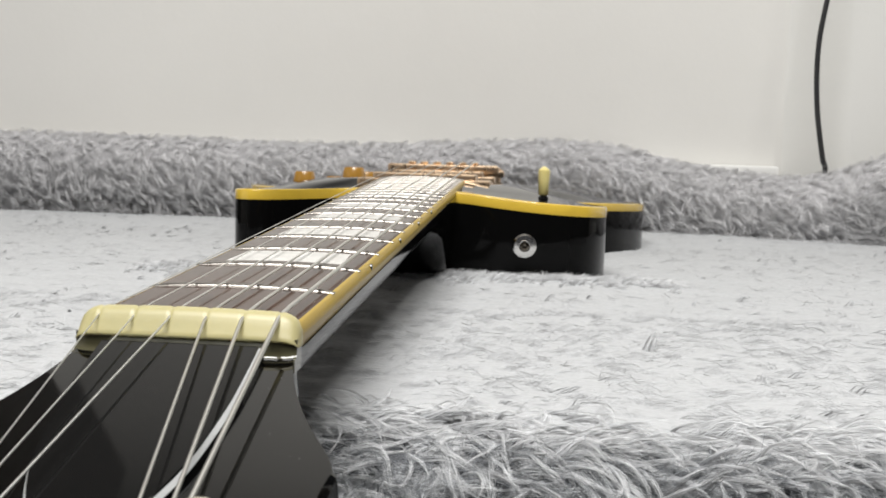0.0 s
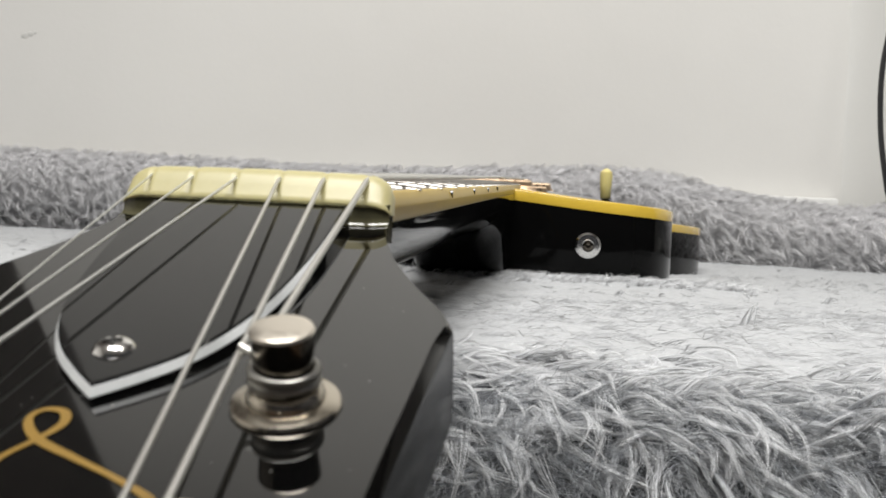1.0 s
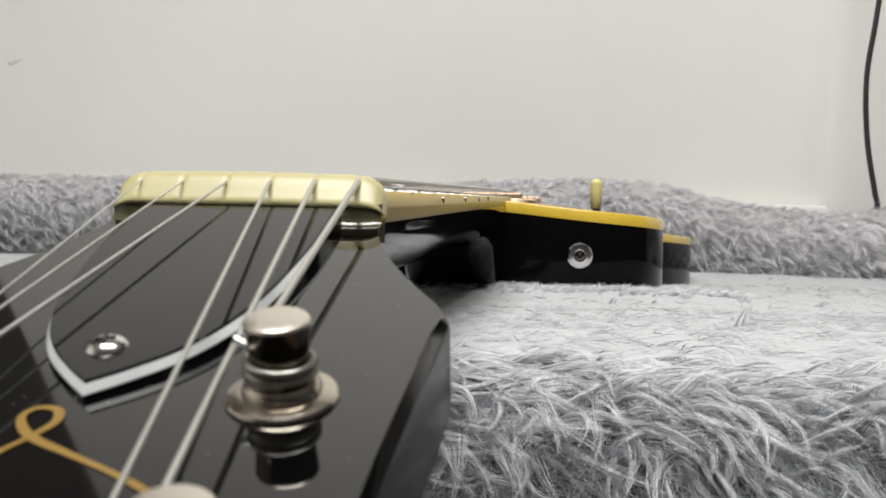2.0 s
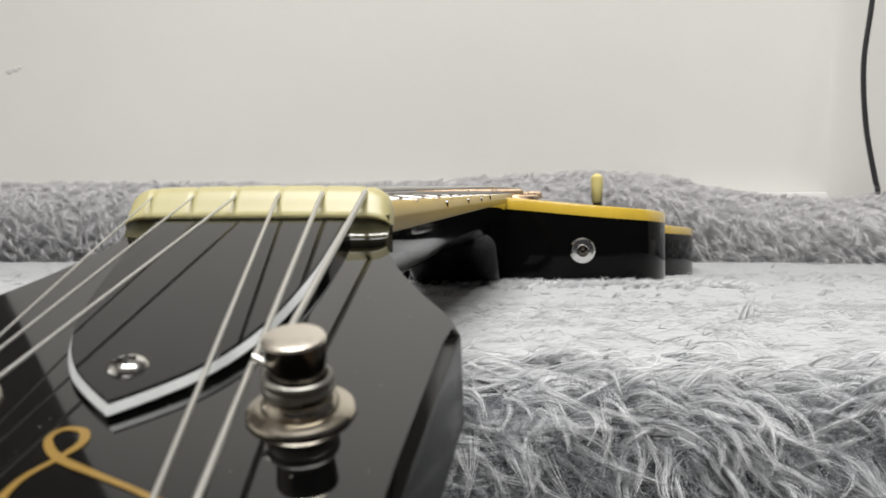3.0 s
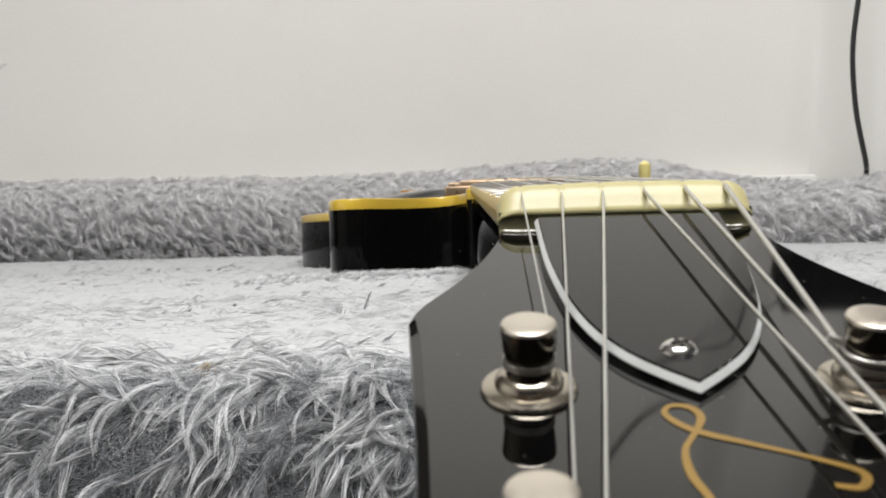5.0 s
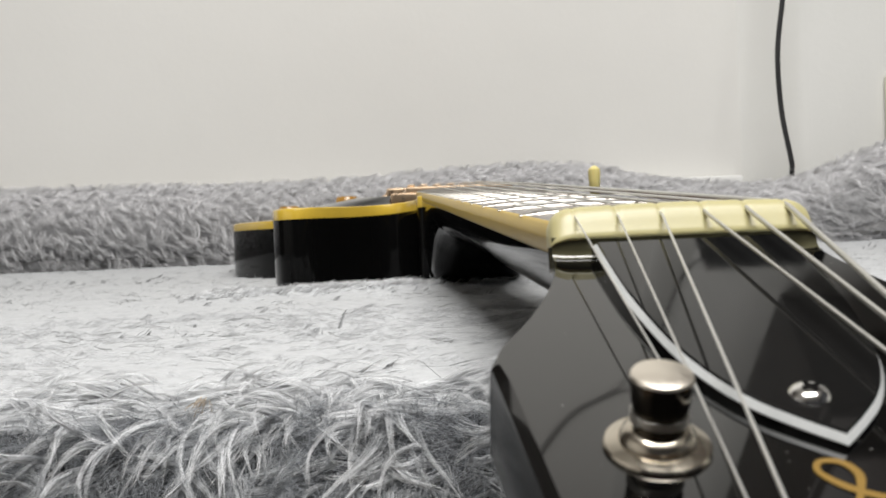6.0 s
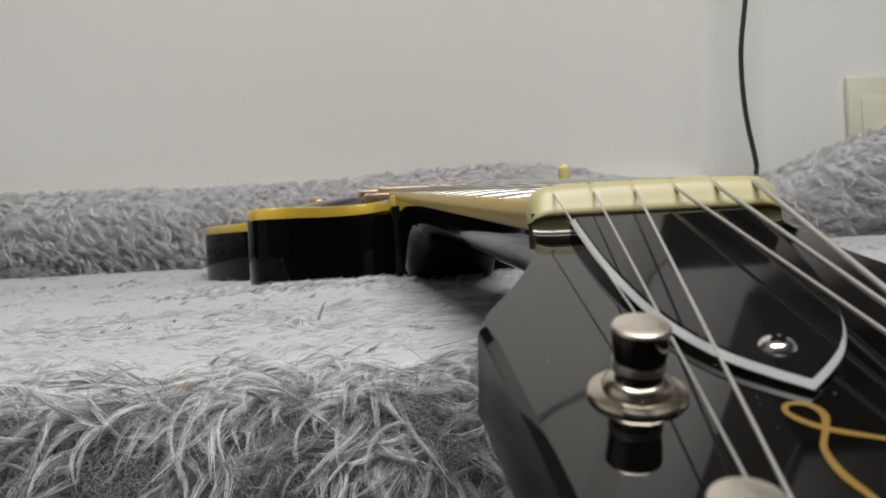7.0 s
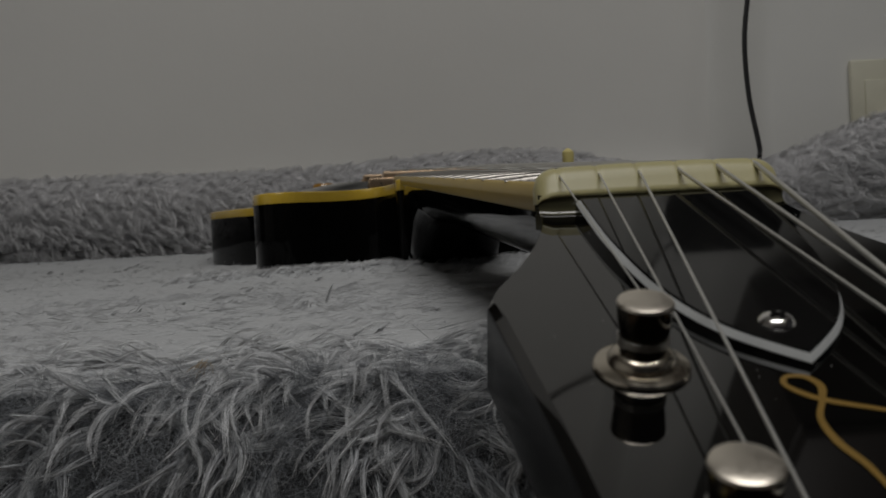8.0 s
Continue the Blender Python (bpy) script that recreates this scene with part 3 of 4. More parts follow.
# strings: from the bridge over the nut and down to the posts
BRIDGE_Y = 0.634
for i, (x, r) in enumerate(zip(SX, SR)):
    side, nth = (1, i) if i < 3 else (-1, 5 - i)
    px, py = POSTS[side][nth]
    cx = side * px
    m = head_pose(cx, py)
    bx = x * 1.48
    nut_z = 0.0302 - 0.0010 + r
    pts = [(bx, BRIDGE_Y, 0.0668), (bx * 0.72 + x * 0.28, 0.45, 0.0567), ((bx + x) / 2, 0.317, 0.0493), (x, 0.01, 0.0304 + r), (x, 0.0015, nut_z + 0.0004), (x, -0.0002, nut_z), (x, -0.0014, nut_z - 0.0005)]
    wr = 0.0029 + r
    turns = 2.3 if r > 0.0003 else 3.6
    start_h = 0.0046
    # the string meets the post on its inner side and winds down round it
    coil = []
    steps = 150 if i < 3 else 24
    for k in range(int(turns * steps) + 1):
        a = -side * (2 * math.pi * k / steps)
        h = start_h - (2.05 * r + 0.00002) * k / steps * 0.96
        coil.append(tuple(m @ Vector((-side * wr * math.cos(a), wr * math.sin(a), max(h, 0.0026 + r)))))
    pts.append(coil[0])
    last = len(coil) - 1
    part("string_coil", tube("string_coil", coil, (lambda q: r * (1.06 if round(q * last) % 2 else 0.88)) if i < 3 else r, COIL, 8), guitar, "string wound round its post")
    dense = []
    for a, b in zip(pts[:-1], pts[1:]):
        gap = (Vector(b) - Vector(a)).length
        n = max(1, int(gap / 0.02))
        dense += [Vector(a).lerp(Vector(b), k / n) for k in range(n)]
    dense.append(Vector(pts[-1]))
    part("string", tube("string", dense, r, WOUND if i < 3 else STEEL, 8), guitar, "wound nickel string" if i < 3 else "plain steel string")
    # the cut end that sticks out of the post
    if side < 0:
        continue
    e0 = m @ Vector((-side * 0.0028, 0.0004, 0.0052))
    e1 = m @ Vector((-side * 0.0049, 0.0010, 0.0060))
    part("string_end", tube("string_end", [e0, e1], r, WOUND if i < 3 else STEEL, 8), guitar)

# gold script ornament on the headstock
stroke = spline([(-0.0030, -0.0790, 0), (-0.0033, -0.0742, 0), (-0.0043, -0.0700, 0), (-0.0040, -0.0658, 0), (-0.0021, -0.0624, 0), (-0.0009, -0.0596, 0), (-0.0018, -0.0575, 0), (-0.0040, -0.0573, 0),
                 (-0.0047, -0.0592, 0), (-0.0022, -0.0622, 0), (0.0030, -0.0648, 0), (0.0085, -0.0674, 0), (0.0130, -0.0702, 0), (0.0120, -0.0726, 0), (0.0095, -0.0722, 0)], 8)
verts, faces = [], []
for i, p in enumerate(stroke):
    t = (stroke[min(i + 1, len(stroke) - 1)] - stroke[max(i - 1, 0)]).normalized()
    w = 0.00034 + 0.00018 * math.sin(i * 0.11) ** 2
    nrm = Vector((t.y, -t.x, 0))
    lift = 0.00012 + 0.00003 * (i / len(stroke))
    for s2 in (w, -w):
        q = p + nrm * s2
        verts.append(on_head(q.x, q.y, lift))
faces = [(2 * i, 2 * i + 1, 2 * i + 3, 2 * i + 2) for i in range(len(stroke) - 1)]
part("script_ornament", mesh_of("script_ornament", verts, faces, GOLD_LEAF), headstock, "gold script flourish")

# dust specks on the lacquer
g = random.Random(77)
bm = bmesh.new()
for _ in range(90):
    sx, sy = g.uniform(-0.03, 0.03), g.uniform(-0.10, -0.006)
    up = 0.0020 if abs(sx) < 0.0145 * min(1.0, (sy + 0.055) / 0.03) else 0.00002
    r = g.uniform(0.00003, 0.00008)
    bmesh.ops.create_icosphere(bm, subdivisions=1, radius=r, matrix=Matrix.Translation(on_head(sx, sy, up + r * 0.4)) @ Matrix.Diagonal((g.uniform(0.7, 2.2), 1, 0.6, 1)))
part("dust", finish(bm, "dust", DUST), headstock, "pale dust specks", "stuff")

# strap button on the bass shoulder
sb = Matrix.Translation((0.0662, 0.3785, 0.0185)) @ pose(0, 0, 0, 90, 0, 4)
button = part("strap_button", lathe("strap_button", [(0.0035, 0.0), (0.0036, 0.006), (0.0048, 0.009), (0.0066, 0.0105), (0.0067, 0.0122), (0.0058, 0.0132), (0.0034, 0.0134), (0.0031, 0.0130), (0.0006, 0.0128)], CHROME, sb), guitar, "polished strap button")
part("screw_head", lathe("screw_head", [(0.0028, 0.0129), (0.0024, 0.0138), (0.0014, 0.0142), (0.0011, 0.0132), (0.0003, 0.0131)], NICKEL_DARKENED, sb, 20), button)

# toggle switch
tm = Matrix.Translation((0.0779, 0.4262, 0.0400))
toggle = part("toggle_switch", lathe("toggle_switch", [(0.0060, 0.001), (0.0060, 0.0026), (0.0035, 0.0032), (0.0030, 0.0048), (0.0022, 0.0052), (0.0020, 0.0085)], BLACK_SATIN, tm), guitar, "black switch collar")
part("switch_tip", lathe("switch_tip", [(0.0024, 0.0056), (0.0030, 0.0064), (0.0034, 0.0140), (0.0037, 0.0196), (0.0034, 0.0212), (0.0016, 0.0228), (0.0004, 0.0234)], CREAM, tm, 24), toggle, "cream switch tip")

# pickups, bridge, tailpiece and knobs
for y0, y1, zt in ((0.468, 0.505, 0.0570), (0.575, 0.612, 0.0590)):
    ring_ob = part("pickup", block("pickup", (-0.0440, y0 - 0.006, 0.044), (0.0440, y1 + 0.006, zt - 0.0040), GOLD, 0.0015), guitar, "gold-covered humbucking pickup")
    part("pickup_cover", block("pickup_cover", (-0.0345, y0, 0.046), (0.0345, y1, zt), GOLD, 0.0018), ring_ob, "worn gold cover")
    for k in range(6):
        xk = -0.0245 + 0.0098 * k
        part("pole_screw", lathe("pole_screw", [(0.0023, 0.0), (0.0022, 0.0006), (0.0003, 0.0008)], GOLD, Matrix.Translation((xk, y0 + 0.009, zt)), 12), ring_ob)
bridge = part("bridge", block("bridge", (-0.046, 0.628, 0.056), (0.046, 0.640, 0.0640), GOLD, 0.002), guitar, "gold bridge")
for k in range(6):
    part("saddle", block("saddle", (SX[k] * 1.48 - 0.003, 0.630, 0.0640), (SX[k] * 1.48 + 0.003, 0.638, 0.0662), GOLD, 0.0008), bridge)
for sgn in (-1, 1):
    part("bridge_post", lathe("bridge_post", [(0.004, 0.045), (0.004, 0.0575), (0.003, 0.058)], GOLD, Matrix.Translation((sgn * 0.037, 0.634, 0)), 16), bridge)
tail = part("tailpiece", block("tailpiece", (-0.050, 0.672, 0.054), (0.050, 0.684, 0.0610), GOLD, 0.003), guitar, "gold stop tailpiece")
for sgn in (-1, 1):
    part("tailpiece_stud", lathe("tailpiece_stud", [(0.006, 0.045), (0.006, 0.0620), (0.004, 0.0630)], GOLD, Matrix.Translation((sgn * 0.041, 0.678, 0)), 16), tail)
for kx, ky, kz in ((-0.0785, 0.655, 0.0122), (-0.1290, 0.690, 0.0072), (-0.0780, 0.722, 0.0085), (-0.1130, 0.752, 0.0030)):
    part("knob", lathe("knob", [(0.0105, 0.032), (0.0104, 0.038), (0.0088, 0.0462), (0.0078, 0.0474), (0.002, 0.0474)], KNOB, Matrix.Translation((kx, ky, kz)), 24), guitar, "amber control knob")


# ---- fur throw and the rolled bolster behind the guitar ----


def waves(x, y, seed):
    """Smooth wandering values in about -1..1 for arrays of places."""
    g = np.random.default_rng(seed)
    out = 0
    for k in range(7):
        f = g.uniform(8, 45) * (1 + 0.5 * k)
        a = g.uniform(0, 2 * np.pi)
        out = out + np.sin(f * (np.cos(a) * x + np.sin(a) * y) + g.uniform(0, 6.28)) / (1 + 0.45 * k)
    return out / 2.6


PROFILE = np.array([(0.876, -0.0065), (0.30, -0.0062), (0.15, -0.0062), (0.085, -0.0068), (0.064, -0.0088), (0.054, -0.0135), (0.047, -0.024), (0.042, -0.041), (0.038, -0.065), (0.036, -0.12), (0.034, ZF + 0.003)])


def profile_point(u):
    """Places (y, z) and outward normals at lengths u along the throw's profile, from the wall to the floor."""
    seg = np.diff(PROFILE, axis=0)
    length = np.hypot(seg[:, 0], seg[:, 1])
    cum = np.r_[0, np.cumsum(length)]
    y, z = np.interp(u, cum, PROFILE[:, 0]), np.interp(u, cum, PROFILE[:, 1])
    e = 0.006
    dy = np.interp(u + e, cum, PROFILE[:, 0]) - np.interp(u - e, cum, PROFILE[:, 0])
    dz = np.interp(u + e, cum, PROFILE[:, 1]) - np.interp(u - e, cum, PROFILE[:, 1])
    n = np.hypot(dy, dz) + 1e-9
    return y, z, dz / n, -dy / n, dy / n, dz / n


def unit(v):
    return v / (np.linalg.norm(v, axis=-1, keepdims=True) + 1e-12)


def strands(name, roots, normals, lays, height, length, width, per, seg, radius, curl, droop, mat, seed, gather=0.75, frizzy=0.9, rounded=0.75):
    """Locks of tapered fibres: every lock follows one bent line, its fibres draw together towards the tip."""
    g = np.random.default_rng(seed)
    n = len(roots)
    s = np.linspace(0, 1, seg)
    side = np.cross(normals, lays)
    L = length * g.uniform(0.55, 1.35, (n, 1))
    H = height * g.uniform(0.5, 1.5, (n, 1))
    bend, wave, ph = g.normal(0, curl, (n, 1)), g.normal(0, 0.42 * curl, (n, 1)), g.uniform(0, 6.28, (n, 1))
    turn = bend * (s - 0.35) * 1.7 + wave * np.sin(ph + s * 6)
    step = L / (seg - 1)
    run_l = np.cumsum(np.cos(turn) * step, 1) - np.cos(turn[:, :1]) * step
    run_s = np.cumsum(np.sin(turn) * step, 1) - np.sin(turn[:, :1]) * step
    line = (roots[:, None] + normals[:, None] * (H * (np.sin(s * np.pi * 0.62) / 0.93))[..., None]
            + lays[:, None] * run_l[..., None] + side[:, None] * run_s[..., None])
    line[..., 2] -= (droop * L * s**2)
    off = g.normal(0, radius, (n, per, 3)) * g.uniform(0.45, 1.65, (n, 1, 1))
    off -= normals[:, None] * (off * normals[:, None]).sum(-1, keepdims=True) * 0.7
    frizz = g.normal(0, radius * frizzy, (n, per, 3))
    frizz2 = g.normal(0, radius * 0.5 * frizzy, (n, per, 3))
    reach = g.uniform(0.55, 1.08, (n, per, 1))
    sq = s[None, None, :] * reach
    idx = np.clip(sq, 0, 1) * (seg - 1)
    i0 = np.minimum(idx.astype(int), seg - 2)
    fr = (idx - i0)[..., None]
    rows = np.arange(n)[:, None, None]
    P = line[rows, i0] * (1 - fr) + line[rows, i0 + 1] * fr
    P = P + off[:, :, None] * (1 - gather * sq[..., None] ** 1.3) + frizz[:, :, None] * sq[..., None] ** 2 + frizz2[:, :, None] * np.sin(sq[..., None] * 7 + off[:, :, None, :1] * 4000)
    T = np.gradient(P, axis=2)
    R = g.normal(0, 1, (n, per, 1, 3))
    W = np.cross(T, R)
    W /= np.linalg.norm(W, axis=-1, keepdims=True) + 1e-12
    w = width * g.uniform(0.6, 1.4, (n, per, 1, 1)) * (1 - 0.85 * s[None, None, :, None] ** 1.5)
    V = np.stack([P - W * w / 2, P + W * w / 2], axis=3).reshape(-1, 3)
    base = np.arange(n * per)[:, None, None] * (2 * seg) + np.arange(seg - 1)[None, :, None] * 2
    F = (base + np.array([0, 1, 3, 2])[None, None]).reshape(-1, 4)
    me = bpy.data.meshes.new(name)
    me.vertices.add(len(V))
    me.vertices.foreach_set("co", V.astype(np.float32).ravel())
    me.loops.add(F.size)
    me.loops.foreach_set("vertex_index", F.astype(np.int32).ravel())
    me.polygons.add(len(F))
    me.polygons.foreach_set("loop_start", np.arange(0, F.size, 4, dtype=np.int32))
    me.polygons.foreach_set("use_smooth", np.ones(len(F), dtype=bool))
    tone = np.broadcast_to(g.uniform(0, 1, (n, 1, 1, 1)), (n, per, seg, 2)).ravel()
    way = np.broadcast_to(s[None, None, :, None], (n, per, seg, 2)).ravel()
    away = unit(off - normals[:, None] * (off * normals[:, None]).sum(-1, keepdims=True))
    lie = unit(normals[:, None, None] + rounded * away[:, :, None])
    lie = unit(lie - unit(T) * (lie * unit(T)).sum(-1, keepdims=True) * min(0.8, rounded))
    lie = np.broadcast_to(lie[:, :, :, None], (n, per, seg, 2, 3)).reshape(-1, 3)
    round_ = me.attributes.new("lie", "FLOAT_VECTOR", "POINT")
    round_.data.foreach_set("vector", lie.astype(np.float32).ravel())
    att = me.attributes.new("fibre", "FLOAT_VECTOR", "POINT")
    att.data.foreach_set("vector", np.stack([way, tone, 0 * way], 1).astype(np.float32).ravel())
    me.materials.append(mat)
    me.update(calc_edges=True)
    return me


# backing sheet of the throw
us = np.concatenate([np.linspace(0.0, 0.72, 30), np.linspace(0.73, 0.93, 30), np.linspace(0.94, 1.28, 8)])
yy, zz, ny, nz, ty, tz = profile_point(us)
gx = np.r_[-0.728, np.linspace(-0.725, 1.05, 75), 1.053]
verts = [(float(x), float(b), float(c) if -0.726 < x < 1.051 else ZF + 0.003) for x in gx for b, c in zip(yy, zz)]
nu = len(us)
faces = [(i * nu + j, (i + 1) * nu + j, (i + 1) * nu + j + 1, i * nu + j + 1) for i in range(len(gx) - 1) for j in range(nu - 1)]
throw = thing("fur_throw", "light grey long-pile faux fur throw draped under the guitar", "throw")
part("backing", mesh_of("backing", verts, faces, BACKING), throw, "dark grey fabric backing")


def place(n, x0, x1, u0, u1, seed):
    g = np.random.default_rng(seed)
    x, u = g.uniform(x0, x1, n), g.uniform(u0, u1, n)
    y, z, ny, nz, ty, tz = profile_point(u)
    zero = np.zeros(n)
    return np.stack([x, y, z], 1), np.stack([zero, ny, nz], 1), np.stack([zero, ty, tz], 1), u


def place_tufts(n, each, x0, x1, u0, u1, seed, spread=0.0022, bulge=0.0):
    """Roots in tufts of a few locks that lean the same way: places, normals, tangents, lengths and a lean for each tuft."""
    g = np.random.default_rng(seed)
    k = n // each
    tuft = np.repeat(np.arange(k), each)
    x = g.uniform(x0, x1, k)[tuft] + g.normal(0, spread, k * each)
    u = np.clip(g.uniform(u0, u1, k)[tuft] + g.normal(0, spread * 0.8, k * each), u0 - 0.003, u1 + 0.003)
    y, z, ny, nz, ty, tz = profile_point(u)
    zero = np.zeros(k * each)
    N = np.stack([zero, ny, nz], 1)
    R = np.stack([x, y, z], 1) + N * (bulge * g.uniform(-0.3, 1, k)[tuft])[:, None]
    lean = g.normal(0, 1, k)[tuft][:, None] + g.normal(0, 0.3, (k * each, 1))
    return R, N, np.stack([zero, ty, tz], 1), u, lean


def view_wedge(roots):
    """The wedge of the throw in the camera's view, where the fine pile is built."""
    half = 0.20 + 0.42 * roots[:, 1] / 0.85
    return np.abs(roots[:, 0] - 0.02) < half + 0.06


X = np.array([[1.0, 0, 0]])

def lattice(x, y, seed):
    """Value noise in -1..1 at places given in cells."""
    table = np.random.default_rng(seed).uniform(-1, 1, (256, 256))
    xi, yi = np.floor(x).astype(int), np.floor(y).astype(int)
    fx, fy = x - xi, y - yi
    fx, fy = fx * fx * (3 - 2 * fx), fy * fy * (3 - 2 * fy)
    a, b = table[xi % 256, yi % 256], table[(xi + 1) % 256, yi % 256]
    c, d = table[xi % 256, (yi + 1) % 256], table[(xi + 1) % 256, (yi + 1) % 256]
    return (a * (1 - fx) + b * fx) * (1 - fy) + (c * (1 - fx) + d * fx) * fy


def mat_height(x, u):
    """Felted relief, drawn out along x, rising towards the wall and against the guitar body."""
    swell = 0.0040 * np.exp(-((u - 0.512) / 0.022) ** 2) * np.clip((0.17 - abs(x)) / 0.04, 0, 1)
    rise = np.clip((0.20 - u) / 0.12, 0, 1)
    swell = swell + 0.0085 * rise * rise * (3 - 2 * rise)
    return 0.0030 + swell + 0.0007 * lattice(x * 45, u * 110, 1) + 0.00045 * lattice(x * 130, u * 420, 2) + 0.0003 * lattice(x * 330, u * 1100, 3)


def mat_edge(x):
    return 0.8135 + 0.0055 * lattice(x * 38, x * 0, 4) + 0.003 * lattice(x * 140, x * 0, 5)


# felted top of the throw
ns, nr = 360, 210
across = np.linspace(-1, 1, ns)[:, None]
down = np.linspace(0, 1, nr)[None, :] ** 0.62
mx = np.clip(0.25 * across + 0.80 * across**3, -0.724, 1.049) + 0 * down
mu = down * mat_edge(mx)
my, mz, mny, mnz, mty, mtz = profile_point(mu)
mh = mat_height(mx, mu)
lip = np.clip((down - 0.992) / 0.008, 0, 1)
mh = mh * (1 - 0.9 * lip)
verts = np.stack([mx, my + mny * mh, mz + mnz * mh], -1).reshape(-1, 3).tolist()
faces = [(i * nr + j, (i + 1) * nr + j, (i + 1) * nr + j + 1, i * nr + j + 1) for i in range(ns - 1) for j in range(nr - 1)]
part("matted_top", mesh_of("matted_top", verts, faces, FUR_MAT), throw, "flat felted pale grey fur top")


def lift(R, N, U):
    return R + N * (mat_height(R[:, 0], U) - 0.0006)[:, None]


# flat fibres on it
R, N, T, U = place(3600, -0.75, 0.75, 0.0, 0.77, 21)
keep = view_wedge(R)
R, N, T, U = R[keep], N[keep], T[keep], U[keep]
R = lift(R, N, U)
a = waves(R[:, 0], R[:, 1], 5)[:, None] * 0.35 + np.random.default_rng(3).normal(0, 0.55, (len(R), 1)) + np.where(np.random.default_rng(9).random((len(R), 1)) < 0.5, np.pi, 0)
lay = unit(X * np.cos(a) + T * np.sin(a))
part("top_pile", strands("top_pile", R, N, lay, 0.0004, 0.008, 0.00022, 16, 3, 0.0032, 0.9, 0.0, FUR_TOP, 31, 0.2, 0.5, 0.08), throw, "flattened pale grey pile", "stuff")
# nearer part of the top, finer
R, N, T, U = place(1800, -0.24, 0.30, 0.62, 0.822, 22)
R = lift(R, N, U)
a = waves(R[:, 0], R[:, 1], 6)[:, None] * 0.5 + np.random.default_rng(4).normal(0, 0.3, (len(R), 1)) + np.where(np.random.default_rng(19).random((len(R), 1)) < 0.35, np.pi, 0)
lay = unit(X * np.cos(a) + T * np.sin(a))
part("edge_pile", strands("edge_pile", R, N, lay, 0.0013, 0.009, 0.00012, 26, 4, 0.0018, 1.0, 0.0, FUR_EDGE, 32, 0.7, 0.5, 0.12), throw, "pale grey pile along the edge", "stuff")
# small darker tufts that break the flat top, in drifts; their grey stands in for shadowed gaps
R, N, T, U = place(800, -0.6, 0.6, 0.10, 0.80, 25)
keep = view_wedge(R) & (lattice(R[:, 0] * 11, R[:, 1] * 16, 7) > 0.27)
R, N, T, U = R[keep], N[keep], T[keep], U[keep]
R = lift(R, N, U)
a = np.random.default_rng(12).normal(0, 0.5, (len(R), 1))
part("tuft_pile", strands("tuft_pile", R, N, unit(X * np.cos(a) + T * np.sin(a)), 0.0024, 0.0055, 0.0004, 12, 3, 0.0010, 0.5, 0.0, FUR_FLECK, 35, 0.8, 0.4, 0.3), throw, "small darker grey tufts", "stuff")
# pile pushed up against the body's lower edge
g = np.random.default_rng(51)
bx, bu = g.uniform(-0.15, 0.15, 1500), g.normal(0.508, 0.010, 1500)
y, z, ny, nz, ty, tz = profile_point(bu)
zero = np.zeros(1500)
R, N, T = np.stack([bx, y, z], 1), np.stack([zero, ny, nz], 1), np.stack([zero, ty, tz], 1)
R = lift(R, N, bu)
a = g.normal(0, 0.9, (1500, 1))
part("ruffled_pile", strands("ruffled_pile", R, N, unit(X * np.cos(a) + T * np.sin(a)), 0.0022, 0.007, 0.00035, 12, 3, 0.0016, 0.6, 0.0, FUR_FRINGE, 52, 0.7, 0.5, 0.25), throw, "ruffled pale pile beside the guitar body", "stuff")
# short wool under the locks of the front; its dark colour deepens the shade between them
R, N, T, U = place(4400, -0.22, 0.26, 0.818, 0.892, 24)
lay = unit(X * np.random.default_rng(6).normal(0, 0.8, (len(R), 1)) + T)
part("underwool", strands("underwool", R, N, lay, 0.0060, 0.010, 0.00010, 22, 4, 0.0030, 1.3, 0.2, FUR_UNDER, 34, 0.2, 1.1), throw, "short dark grey underwool, its colour deepening the shade between locks", "stuff")
# locks that sweep along the edge of the top
R, N, T, U, lean = place_tufts(1500, 3, -0.22, 0.26, 0.803, 0.838, 27, 0.0030, 0.0032)
a = waves(R[:, 0], R[:, 1], 28)[:, None] * 0.4 + 0.40 + 0.45 * lean
lay = unit(X * np.cos(a) * np.sign(R[:, :1] + 0.02 + 0.03 * np.sin(R[:, :1] * 160)) + T * np.sin(a))
part("fringe_pile", strands("fringe_pile", R, N, lay, 0.0042, 0.0165, 0.00014, 28, 6, 0.0007, 0.8, 0.22, FUR_FRINGE, 37, 0.94, 0.35), throw, "white-tipped locks along the edge", "stuff")
# locks that lie over the edge, almost along it
R, N, T, U, lean = place_tufts(400, 2, -0.22, 0.26, 0.800, 0.822, 29, 0.0022, 0.0026)
a = 0.16 + 0.22 * lean
side = np.where(lattice(R[:, 0] * 30, R[:, 0] * 0, 8) > 0, 1.0, -1.0)[:, None]
part("swept_pile", strands("swept_pile", R, N, unit(X * np.cos(a) * side + T * np.sin(a)), 0.0036, 0.0175, 0.00014, 24, 6, 0.0007, 0.7, 0.1, FUR_FRINGE, 38, 0.94, 0.35), throw, "pale locks swept along the edge", "stuff")
